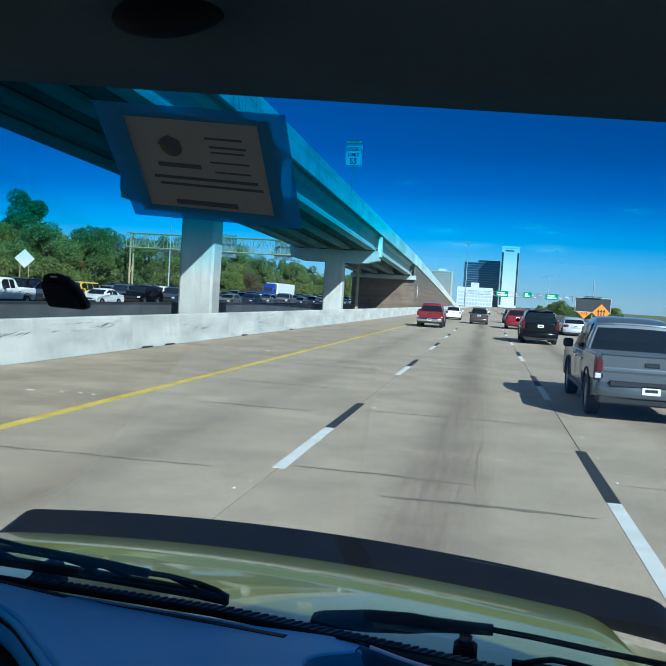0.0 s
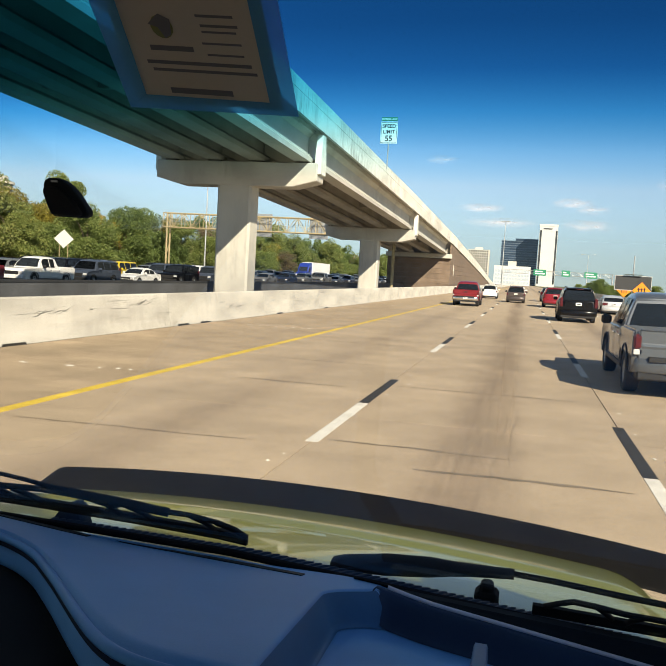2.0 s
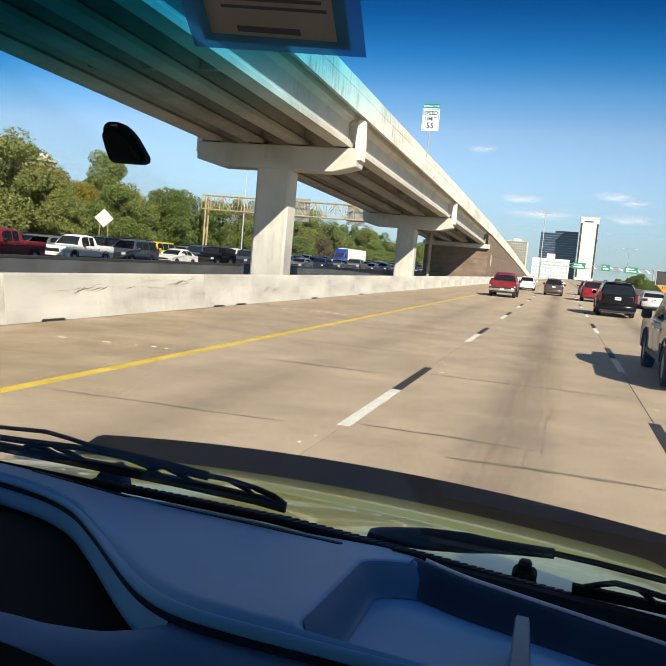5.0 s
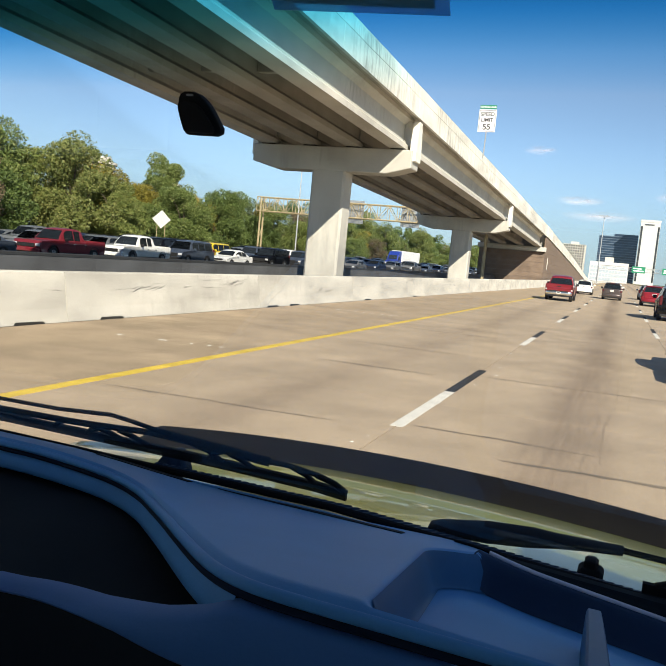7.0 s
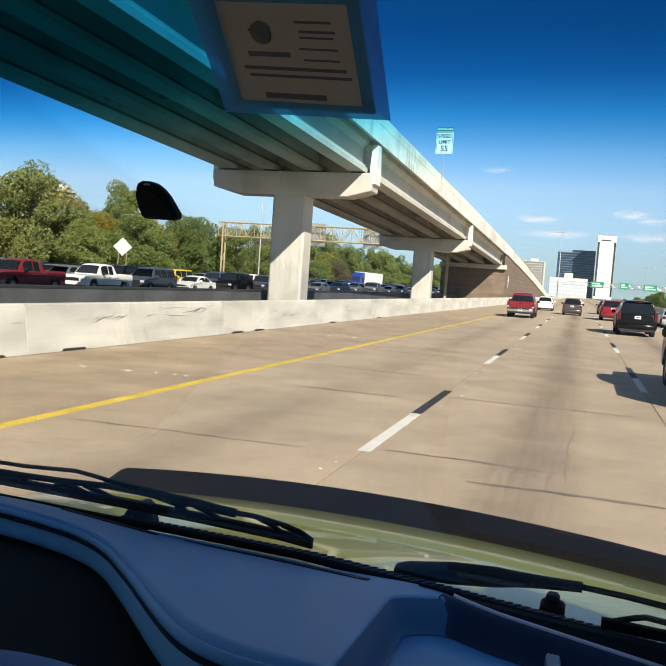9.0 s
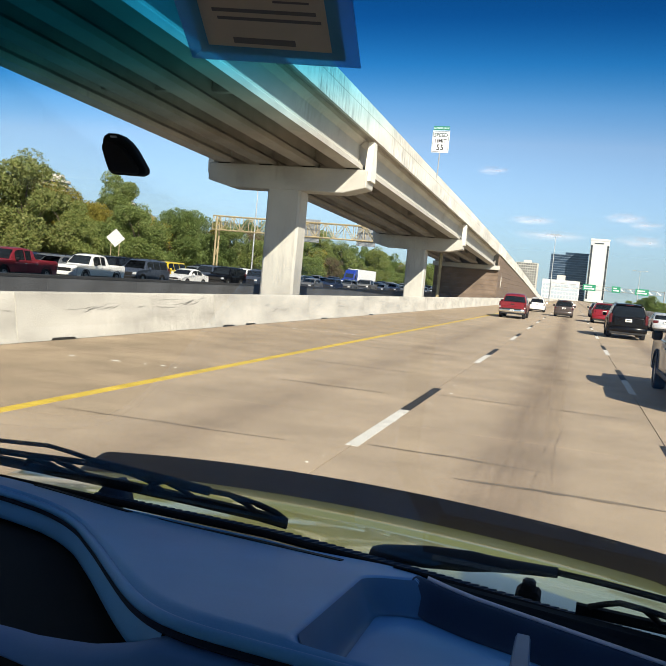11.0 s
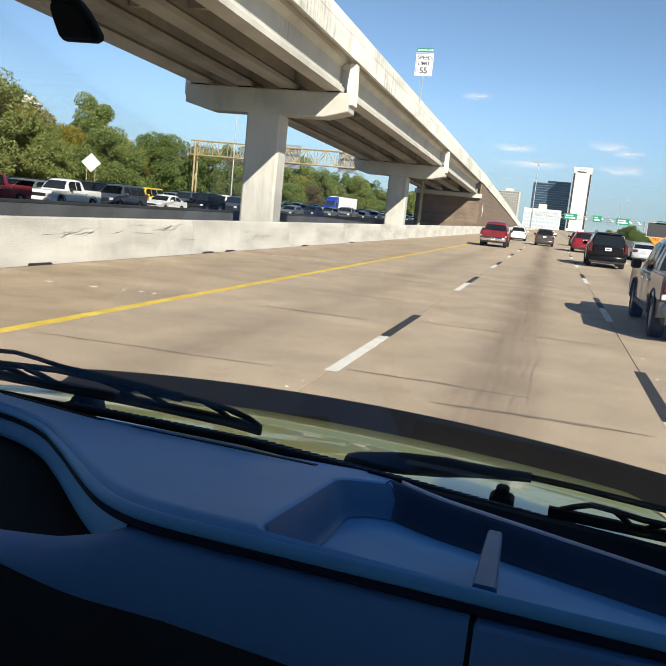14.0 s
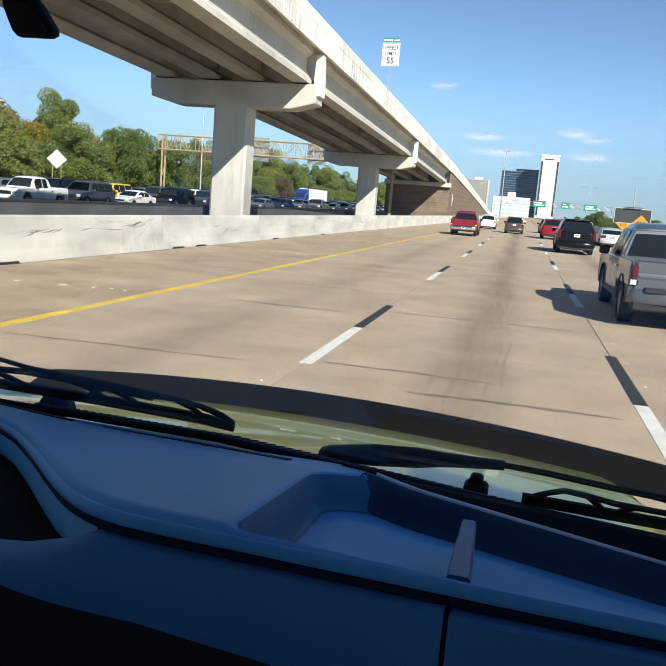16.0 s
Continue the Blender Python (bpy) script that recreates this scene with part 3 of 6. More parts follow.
# columns and caps
col_cap = [(-3.5, 0.26), (-3.5, 0.98), (3.5, 0.98), (3.5, 0.26), (2.5, 0.0), (-2.5, 0.0)]
for y in BENTS:
    zc = ztop(y) - 3.42
    bm = bmesh.new()
    w, d, ch = 0.74, 0.52, 0.09
    ring = [(-w, -d + ch), (-w + ch, -d), (w - ch, -d), (w, -d + ch), (w, d - ch), (w - ch, d), (-w + ch, d), (-w, d - ch)]
    sweep(bm, ring, [(lambda u, v, z=z: (XC + u, y + v, z)) for z in (-0.3, zc * 0.5, zc + 0.02)])
    part("column", bm, M["concrete"], viaduct)
    bm = bmesh.new()
    sweep(bm, col_cap, [(lambda u, v, yy=yy: (XC + u, yy, zc + v)) for yy in (y - 0.55, y + 0.55)])
    bmesh.ops.bevel(bm, geom=list(bm.edges), offset=0.03, segments=1, affect="EDGES")
    part("cap_beam", bm, M["concrete"], viaduct)
    # end wall of the cap, standing up beside the outer girder
    for s in (1, -1):
        sec2 = [(-0.42, 0.55), (0.42, 0.55), (0.42, 1.25), (0.22, 2.15), (-0.22, 2.15), (-0.42, 1.25)]
        bm = bmesh.new()
        sweep(bm, sec2, [(lambda u, v, x=x: (x, y + u, zc + v)) for x in (XC + s * 3.36, XC + s * 3.62)])
        bmesh.ops.bevel(bm, geom=list(bm.edges), offset=0.02, segments=1, affect="EDGES")
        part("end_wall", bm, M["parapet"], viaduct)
    bm = bmesh.new()
    for gx in (-2.85, -0.95, 0.95, 2.85):
        box(bm, XC + gx - 0.28, XC + gx + 0.28, y - 0.5, y - 0.12, zc + 0.98, zc + 1.02)
        box(bm, XC + gx - 0.28, XC + gx + 0.28, y + 0.12, y + 0.5, zc + 0.98, zc + 1.02)
    part("bearing_pads", bm, M["rubber"], viaduct)
# girders, deck and parapets span by span
gsec = [(-0.33, 0.0), (0.33, 0.0), (0.33, 0.18), (0.10, 0.36), (0.10, 1.02), (0.26, 1.16), (0.36, 1.18), (0.36, 1.34), (-0.36, 1.34), (-0.36, 1.18), (-0.26, 1.16), (-0.10, 1.02), (-0.10, 0.36), (-0.33, 0.18)]
par = [(0.0, -0.32), (0.0, 0.40), (-0.055, 0.405), (-0.055, 0.43), (-0.02, 0.44), (-0.04, 0.86), (-0.08, 0.90), (-0.26, 0.90), (-0.29, 0.86), (-0.33, 0.45), (-0.40, 0.0), (-0.40, -0.12)]
ends = BENTS + [ABUT]
for a, b in zip(ends, ends[1:]):
    za, zb = ztop(a) - 3.42, ztop(b) - 3.42
    f = lambda y: za + (zb - za) * (y - a) / (b - a)
    for gx in (-2.85, -0.95, 0.95, 2.85):
        bm = bmesh.new()
        sweep(bm, gsec, [(lambda u, v, y=y: (XC + gx + u, y, f(y) + 1.02 + v)) for y in (a + 0.06, b - 0.06)])
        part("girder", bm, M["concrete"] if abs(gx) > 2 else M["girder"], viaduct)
    bm = bmesh.new()
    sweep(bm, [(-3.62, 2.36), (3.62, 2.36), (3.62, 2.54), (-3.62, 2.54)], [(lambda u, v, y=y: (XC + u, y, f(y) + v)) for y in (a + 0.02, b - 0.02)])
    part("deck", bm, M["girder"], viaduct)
    for yd in (a + (b - a) / 3, a + 2 * (b - a) / 3):
        bm = bmesh.new()
        for gx in (-1.9, 0, 1.9):
            box(bm, XC + gx - 0.82, XC + gx + 0.82, yd - 0.12, yd + 0.12, f(yd) + 1.5, f(yd) + 2.2)
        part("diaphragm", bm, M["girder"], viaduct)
    for s in (1, -1):
        n = 3
        for k in range(n):
            ya, yb = a + (b - a) * k / n + 0.012, a + (b - a) * (k + 1) / n - 0.012
            bm = bmesh.new()
            sweep(bm, [(u * s, v) for u, v in par], [(lambda u, v, y=y: (XC + s * 3.68 + u, y, f(y) + 2.52 + v)) for y in (ya, yb)])
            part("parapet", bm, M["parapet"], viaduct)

# ramp on retaining walls after the abutment
ramp = thing("ramp_wall", "brown aggregate retaining wall panels under a pale concrete coping", "retaining wall", GRADE, kind="structure")
bm = bmesh.new()
sweep(bm, [(-3.5, -1), (3.5, -1), (3.5, 0), (-3.5, 0)], [(lambda u, v, y=y: (XC + u, y, max(0.03, ztop(y) - 0.9) if v == 0 else -0.3)) for y in (ABUT + 0.5, 118, 147, 176, 205, 240)])
part("ramp_fill", bm, M["girder"], ramp)
for s in (1, -1):
    for k in range(17):
        ya, yb = ABUT + k * 9 + 0.012, ABUT + k * 9 + 8.988
        bm = bmesh.new()
        sweep(bm, [(u * s, v) for u, v in par], [(lambda u, v, y=y: (XC + s * 3.72 + u, y, ztop(y) - 0.9 + v)) for y in (ya, yb)])
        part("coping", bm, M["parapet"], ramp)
        xo = XC + s * 3.62
        xi = xo - s * 0.14
        for row in range(12):
            z0 = 0.36 + row * 0.56
            p0, p1 = ya, yb
            za, zb = min(z0 + 0.545, ztop(p0) - 1.2), min(z0 + 0.545, ztop(p1) - 1.2)
            if za <= z0 + 0.05 or zb <= z0 + 0.02:
                continue
            bm = bmesh.new()
            vs = [bm.verts.new(c) for c in ((xi, p0, z0), (xo, p0, z0), (xo, p1, z0), (xi, p1, z0), (xi, p0, za), (xo, p0, za), (xo, p1, zb), (xi, p1, zb))]
            for q in ((3, 2, 1, 0), (4, 5, 6, 7), (0, 1, 5, 4), (1, 2, 6, 5), (2, 3, 7, 6), (3, 0, 4, 7)):
                bm.faces.new([vs[i] for i in q])
            part("wall_panel", bm, M["panel"], ramp)
# abutment face and seat
za = ztop(ABUT) - 3.42
for row in range(9):
    z0 = 0.36 + row * 0.56
    if z0 < za + 0.4:
        part("wall_panel", boxes((XC - 3.6, XC + 3.6, ABUT - 0.1, ABUT + 0.5, z0, min(z0 + 0.545, za + 0.5))), M["panel"], ramp)
bm = boxes((XC - 3.75, XC + 3.75, ABUT - 0.6, ABUT + 0.1, za + 0.5, za + 1.0), bevel=0.03)
part("abutment_seat", bm, M["concrete"], ramp)
# pale emblem plate on the first wall panel
bm = bmesh.new()
sh = [(0.0, 0.0), (0.22, 0.3), (0.35, 0.75), (0.62, 0.95), (0.62, 1.3), (0.2, 1.4), (0.2, 1.9), (-0.1, 1.9), (-0.1, 1.2), (-0.55, 1.1), (-0.3, 0.75), (-0.15, 0.5)]
sweep(bm, sh, [(lambda u, v, x=x: (x, ABUT + 4 + u * 0.7, 2.4 + v * 0.7)) for x in (XC + 3.625, XC + 3.66)])
part("emblem", bm, M["parapet"], ramp, "pale concrete emblem plate")


# ---- vehicles ----
def interp0(pts, x):
    if x <= pts[0][0]:
        return pts[0][1]
    for (a, za), (b, zb) in zip(pts, pts[1:]):
        if x <= b:
            return za + (zb - za) * (x - a) / max(1e-6, b - a)
    return pts[-1][1]


def arch(cy, r, z0, n=9):
    """Points of a wheel arch from rear to front, over a wheel at cy."""
    return [(cy - r * math.cos(math.pi * k / n), z0 + r * math.sin(math.pi * k / n)) for k in range(n + 1)]


def wheel(parent, x, y, r, w):
    s = 1 if x > 0 else -1
    bm = bmesh.new()
    sec = [(-w / 2, r * 0.62), (-w / 2, r * 0.93), (-w / 2 + 0.03, r), (w / 2 - 0.03, r), (w / 2, r * 0.93), (w / 2, r * 0.62)]
    n = 22
    rings = []
    for k in range(n):
        a = 2 * math.pi * k / n
        rings.append([bm.verts.new((u, q * math.cos(a), q * math.sin(a))) for u, q in sec])
    for k in range(n):
        a, b = rings[k], rings[(k + 1) % n]
        for i in range(len(sec) - 1):
            bm.faces.new((a[i], a[i + 1], b[i + 1], b[i]))
    wh = part("wheel", bm, M["tyre"], parent, smooth=False, m=pose(x, y, r))
    wh.name = "wheel"
    bm = bmesh.new()
    cx = s * (w / 2 - 0.03)
    o = [bm.verts.new((cx + s * 0.015, r * 0.64 * math.cos(2 * math.pi * k / n), r * 0.64 * math.sin(2 * math.pi * k / n))) for k in range(n)]
    i_ = [bm.verts.new((cx - s * 0.01, r * 0.54 * math.cos(2 * math.pi * k / n), r * 0.54 * math.sin(2 * math.pi * k / n))) for k in range(n)]
    for k in range(n):
        bm.faces.new((o[k], o[(k + 1) % n], i_[(k + 1) % n], i_[k]))
    for k in range(5):
        a = 2 * math.pi * k / 5
        d, e = Vector((0, math.cos(a), math.sin(a))), Vector((0, -math.sin(a), math.cos(a)))
        c = Vector((cx, 0, 0))
        q = [bm.verts.new(c + v) for v in (e * 0.05, d * r * 0.56 + e * 0.07, d * r * 0.56 - e * 0.07, -e * 0.05)]
        bm.faces.new(q)
    hub = [bm.verts.new((cx + s * 0.012, 0.07 * math.cos(2 * math.pi * k / 10), 0.07 * math.sin(2 * math.pi * k / 10))) for k in range(10)]
    bm.faces.new(hub)
    part("rim", bm, M["rim"], wh)
    return wh


def quad_panel(bm, c, grow=0.0, lift=0.008, thick=0.012):
    """A thin pane over four corners, shrunk towards its middle and lifted off the face."""
    c = [Vector(p) for p in c]
    mid = sum(c, Vector()) / 4
    nrm = (c[1] - c[0]).cross(c[3] - c[0]).normalized()
    p = [mid + (q - mid) * (1 - grow) for q in c]
    lo, hi = [bm.verts.new(q + nrm * (lift - thick)) for q in p], [bm.verts.new(q + nrm * lift) for q in p]
    bm.faces.new(hi)
    for k in range(4):
        bm.faces.new((lo[k], lo[(k + 1) % 4], hi[(k + 1) % 4], hi[k]))
    return bm


def soften(bm, offset, angle=28.0, seg=2):
    """Round the hard edges of a body and shade it smoothly between the rest."""
    bmesh.ops.recalc_face_normals(bm, faces=bm.faces)
    hard = [e for e in bm.edges if len(e.link_faces) == 2 and e.calc_face_angle() > radians(angle)]
    bmesh.ops.bevel(bm, geom=hard, offset=offset, segments=seg, affect="EDGES", clamp_overlap=True)
    for f in bm.faces:
        f.smooth = True
    for e in bm.edges:
        if len(e.link_faces) == 2 and e.calc_face_angle() > radians(42):
            e.smooth = False
    return bm


def door_skin(x, s, y0, y1, z0, z1, ra, ar):
    """A door's outer skin, bulged, with a crease under the handle and its rear foot cut for the wheel."""
    bm = bmesh.new()
    zs = [0.0, 0.05, 0.25, 0.5, 0.70, 0.76, 0.92, 1.0]
    out = [0.0, 0.016, 0.026, 0.030, 0.030, 0.036, 0.030, 0.004]
    cols = []
    for k in range(7):
        t = k / 6
        y = y0 + (y1 - y0) * t
        d = abs(y - ra)
        foot = z0 + (math.sqrt(max(0.0, (ar + 0.06) ** 2 - d * d)) if d < ar + 0.06 else 0.0)
        edge = 1.0 if 0 < k < 6 else 0.35
        cols.append([bm.verts.new((x + s * o * edge, y, min(z1, foot) + (z1 - min(z1, foot)) * q)) for q, o in zip(zs, out)])
    for a, b in zip(cols, cols[1:]):
        for i in range(len(zs) - 1):
            bm.faces.new((a[i], a[i + 1], b[i + 1], b[i]))
    bmesh.ops.recalc_face_normals(bm, faces=bm.faces)
    for f in bm.faces:
        f.smooth = True
    for ed in bm.edges:
        if len(ed.link_faces) == 2 and ed.calc_face_angle() > radians(40):
            ed.smooth = False
    return bm


def vehicle(name, label, kind, col, m, group="", H=None):
    """kind: sedan, crossover, suv, pickup. Front towards +y, middle of the ground at the origin."""
    d = {
        # length, width, height, belt, sill, wheel radius, front axle, rear axle, cabin: base front, top front, top rear, base rear
        "sedan": (4.85, 1.84, 1.46, 0.93, 0.22, 0.33, 1.45, -1.40, 1.05, 0.20, -1.05, -1.85),
        "crossover": (4.65, 1.86, 1.68, 1.04, 0.26, 0.36, 1.42, -1.32, 1.15, 0.45, -1.75, -2.22),
        "suv": (5.20, 2.03, 1.92, 1.17, 0.34, 0.40, 1.62, -1.36, 1.30, 0.65, -2.25, -2.52),
        "pickup": (5.85, 2.02, 1.93, 1.20, 0.42, 0.40, 1.78, -1.88, 1.30, 0.62, -0.72, -1.02),
    }[kind]
    ln, W, ht, belt, sill, wr, fa, ra, cbf, ctf, ctr, cbr = d
    if H:
        ht = H
    half = ln / 2
    w2 = W / 2
    body_m = P[col]
    e = thing(name, label, "pickup truck" if kind == "pickup" else "car", m, group)
    ar = wr + 0.07
    low = [(-half, sill + 0.22), (-half + 0.12, sill + 0.04)] + [(ra + (p - ra), q) for p, q in arch(ra, ar, sill + 0.02)] + arch(fa, ar, sill + 0.02) + [(half - 0.16, sill + 0.02), (half, sill + 0.25)]
    if kind == "pickup":
        top = [(half, belt - 0.22), (half - 0.10, belt - 0.08), (cbf + 0.1, belt), (cbr, belt), (cbr, belt - 0.42), (-half, belt - 0.42)]
    elif kind == "sedan":
        top = [(half, belt - 0.30), (half - 0.35, belt - 0.16), (cbf, belt), (cbr, belt + 0.06), (-half + 0.04, belt + 0.04), (-half - 0.02, belt - 0.2)]
    else:
        top = [(half, belt - 0.28), (half - 0.15, belt - 0.12), (cbf, belt), (-half + 0.06, belt + 0.02), (-half, belt - 0.25)]
    prof = low + top
    bm = bmesh.new()
    k = len(prof)
    rows_ = []
    for x, sh in ((-w2 + 0.02, 1.0), (-w2, 0.55), (-w2 + 0.05, 0.2), (-w2 * 0.55, 0.0), (w2 * 0.55, 0.0), (w2 - 0.05, 0.2), (w2, 0.55), (w2 - 0.02, 1.0)):
        ring = []
        for y, z in prof:
            zz = z - 0.055 * sh if z > belt - 0.25 else z
            yy = y * (1 - 0.022 * sh - (0.012 if abs(x) > w2 * 0.6 else 0.0))
            ring.append(bm.verts.new((x, yy, zz)))
        rows_.append(ring)
    for a, b in zip(rows_, rows_[1:]):
        for i in range(k):
            bm.faces.new((a[i], a[(i + 1) % k], b[(i + 1) % k], b[i]))
    f1 = bm.faces.new(rows_[0][::-1])
    f2 = bm.faces.new(rows_[-1])
    part("body", soften(bm, 0.045), body_m, e)
    part("underbody", boxes((-w2 + 0.12, w2 - 0.12, -half + 0.2, half - 0.25, sill - 0.08, sill + 0.45)), M["trim"], e)
    # cabin: a roofline lofted over five widths, leaning in towards the roof
    zb = belt - 0.03
    wb = w2 - 0.05
    hgt = ht - belt
    if kind == "pickup" or kind == "sedan":
        line = [(cbf, zb), (cbf - 0.28 * (cbf - ctf), belt + 0.36 * hgt), (ctf + 0.12, ht - 0.10), (ctf - 0.08, ht - 0.03), (ctf - 0.4, ht), ((ctf + ctr) / 2, ht + 0.012), (ctr + 0.35, ht - 0.012), (ctr + 0.08, ht - 0.05), (ctr - 0.10, ht - 0.13), (ctr + 0.62 * (cbr - ctr), belt + 0.33 * hgt), (cbr, zb)]
    else:
        line = [(cbf, zb), (cbf - 0.30 * (cbf - ctf), belt + 0.38 * hgt), (ctf + 0.10, ht - 0.10), (ctf - 0.10, ht - 0.03), (ctf - 0.5, ht), ((ctf + ctr) / 2, ht + 0.015), (ctr + 0.5, ht), (ctr + 0.12, ht - 0.02), (ctr - 0.06, ht - 0.09), (ctr + 0.45 * (cbr - ctr), belt + 0.5 * hgt), (cbr, zb)]

    def side_x(z):
        t = max(0.0, (z - zb) / hgt)
        return wb - 0.27 * hgt * t - 0.03 * t * t

    def roof_z(y):
        pts = sorted(line)
        return interp0(pts, y)

    bm = bmesh.new()
    cols = []
    for fx, dz in ((-1.0, -0.055), (-0.93, -0.015), (-0.5, 0.004), (0.0, 0.012), (0.5, 0.004), (0.93, -0.015), (1.0, -0.055)):
        cols.append([bm.verts.new((fx * side_x(z), y, z + (dz if z > belt + 0.6 * hgt else dz * 0.2))) for y, z in line])
    for c0, c1 in zip(cols, cols[1:]):
        for i in range(len(line) - 1):
            bm.faces.new((c0[i], c0[i + 1], c1[i + 1], c1[i]))
    for c in (cols[0], cols[-1]):
        bm.faces.new(c)
    part("cabin", soften(bm, 0.05, 20.0), body_m, e)

    def pane_between(i0, t0, i1, t1, name):
        """A window across the car between two places on the roofline."""
        p = Vector((0, *line[i0])).lerp(Vector((0, *line[i0 + 1])), t0)
        q = Vector((0, *line[i1])).lerp(Vector((0, *line[i1 + 1])), t1)
        mid = Vector((0, *line[i0 + 1])) if i1 > i0 else (p + q) / 2
        out_ = Vector((0, q.z - p.z, -(q.y - p.y))).normalized()
        if out_.z < 0:
            out_ = -out_
        bm = bmesh.new()
        rows2 = []
        for c in (p, mid, q):
            xx = side_x(c.z) - 0.085
            rows2.append([bm.verts.new(Vector((fx * xx, c.y, c.z + dz)) + out_ * 0.014) for fx, dz in ((-1.0, -0.012), (-0.5, 0.0), (0.0, 0.004), (0.5, 0.0), (1.0, -0.012))])
        for u, v in zip(rows2, rows2[1:]):
            for i in range(4):
                bm.faces.new((u[i], u[i + 1], v[i + 1], v[i]))
        bmesh.ops.solidify(bm, geom=list(bm.faces), thickness=0.01)
        part(name, bm, M["carglass"], e)

    pane_between(0, 0.25, 1, 0.9, "windscreen")
    pane_between(8, 0.25, 9, 0.75, "rear_window")
    if kind == "pickup":
        cuts = (cbf - 0.42, ctf - 0.62, ctr + 0.14)
    elif kind == "sedan":
        cuts = (cbf - 0.45, (ctf + ctr) / 2 - 0.02, ctr - 0.28)
    else:
        cuts = (cbf - 0.45, ctf - 0.75, ctf - 1.75, ctr - 0.02)
    for s in (-1, 1):
        for y1_, y0_ in zip(cuts, cuts[1:]):
            bm = bmesh.new()
            n = 6
            ys_ = [y0_ + 0.04 + (y1_ - y0_ - 0.08) * k / n for k in range(n + 1)]
            lo, hi = [], []
            for y in ys_:
                zl, zh = belt + 0.035, max(belt + 0.05, min(ht - 0.13, roof_z(y) - 0.11))
                lo.append(bm.verts.new((s * (side_x(zl) + 0.010), y, zl)))
                hi.append(bm.verts.new((s * (side_x(zh) + 0.010), y, zh)))
            for k in range(n):
                bm.faces.new((lo[k], lo[k + 1], hi[k + 1], hi[k]))
            bmesh.ops.solidify(bm, geom=list(bm.faces), thickness=0.008)
            part("side_window", bm, M["carglass"], e)
    yt0, yt1, wt = ctf, ctr, side_x(ht - 0.05)
    # ends
    rear, front = -half, half
    bumper = M["chrome"] if kind == "pickup" and col in ("red", "grey") else body_m
    rb = bmesh.new()
    hw = w2 - 0.03
    arc = [(-hw, 0.16), (-hw + 0.02, 0.04), (-hw + 0.12, -0.06), (-0.3, -0.10), (0.3, -0.10), (hw - 0.12, -0.06), (hw - 0.02, 0.04), (hw, 0.16)]
    sweep(rb, [(0.0, 0.10), (0.0, 0.26), (0.03, 0.32), (0.10, 0.33), (0.10, 0.06), (0.03, 0.06)], [(lambda u, v, p=p: (p[0], rear + p[1] + u, sill + v)) for p in arc])
    part("rear_bumper", soften(rb, 0.012, 50.0), bumper, e)
    part("valance", boxes((-w2 + 0.10, w2 - 0.10, rear - 0.03, rear + 0.25, sill - 0.08, sill + 0.09), bevel=0.03), M["trim"], e)
    part("front_bumper", boxes((-w2 + 0.05, w2 - 0.05, front - 0.12, front + 0.07, sill + 0.04, sill + 0.26), bevel=0.03), bumper if kind == "pickup" else M["trim"], e)
    if kind == "pickup":
        part("bumper_step", boxes((-w2 + 0.28, w2 - 0.28, rear - 0.115, rear + 0.02, sill + 0.26, sill + 0.36), bevel=0.012), M["trim"], e)
    part("grille", boxes((-w2 * 0.62, w2 * 0.62, front - 0.05, front + 0.03, sill + 0.30, belt - 0.26), bevel=0.015), M["trim"], e)
    for s in (-1, 1):
        x = s * (w2 - 0.19)
        part("headlight", boxes((x - 0.15, x + 0.15, front - 0.10, front + 0.015, belt - 0.42, belt - 0.25), bevel=0.02), M["headlight"], e)
        x = s * (w2 - 0.10)
        if kind == "pickup":
            tz0, tz1 = belt - 0.40, belt - 0.03
        elif kind == "suv":
            tz0, tz1 = belt - 0.32, belt + 0.20
        else:
            tz0, tz1 = belt - 0.26, belt - 0.04
        wd = 0.075 if kind != "sedan" else 0.2
        x = s * (w2 - 0.02 - wd)
        if kind == "pickup":
            part("reverse_light", boxes((x - wd, x + wd, rear - 0.020, rear + 0.14, tz0, tz0 + 0.10), bevel=0.012), M["headlight"], e)
            tz0 += 0.104
        part("tail_light", soften(boxes((x - wd, x + wd + s * 0.0, rear - 0.024, rear + 0.20, tz0, tz1)), 0.028, 30.0), M["taillight"], e)
        x = s * (w2 + 0.11)
        mir = bmesh.new()
        box(mir, x - 0.11, x + 0.11, cbf - 0.52, cbf - 0.36, belt - 0.02, belt + 0.18, bevel=0.04)
        part("mirror", mir, M["trim"] if kind == "pickup" else body_m, e)
        for yy in (cbf - 1.30, cbf - 2.25):
            part("door_handle", boxes((s * (w2 + 0.028) - 0.015, s * (w2 + 0.028) + 0.015, yy - 0.1, yy + 0.1, belt - 0.18, belt - 0.14), bevel=0.006), M["chrome"] if kind == "pickup" else body_m, e)
        part("rocker_panel", boxes((s * (w2 - 0.02) - 0.03, s * (w2 - 0.02) + 0.03, ra + ar, fa - ar, sill - 0.02, sill + 0.09), bevel=0.015), M["trim"], e)
    plate = part("number_plate", boxes((-0.16, 0.16, rear - 0.115 if kind == "pickup" else rear - 0.02, rear - 0.09, sill + 0.14 if kind == "pickup" else belt - 0.22, sill + 0.30 if kind == "pickup" else belt - 0.06), bevel=0.004), M["plate"], e)
    py, pz = (rear - 0.119, sill + 0.22) if kind == "pickup" else (rear - 0.024 if rear - 0.02 < rear - 0.09 else rear - 0.094, belt - 0.14)
    part("plate_bar", boxes((-0.11, 0.11, py, py + 0.004, pz - 0.028, pz + 0.028)), M["trim"], plate)
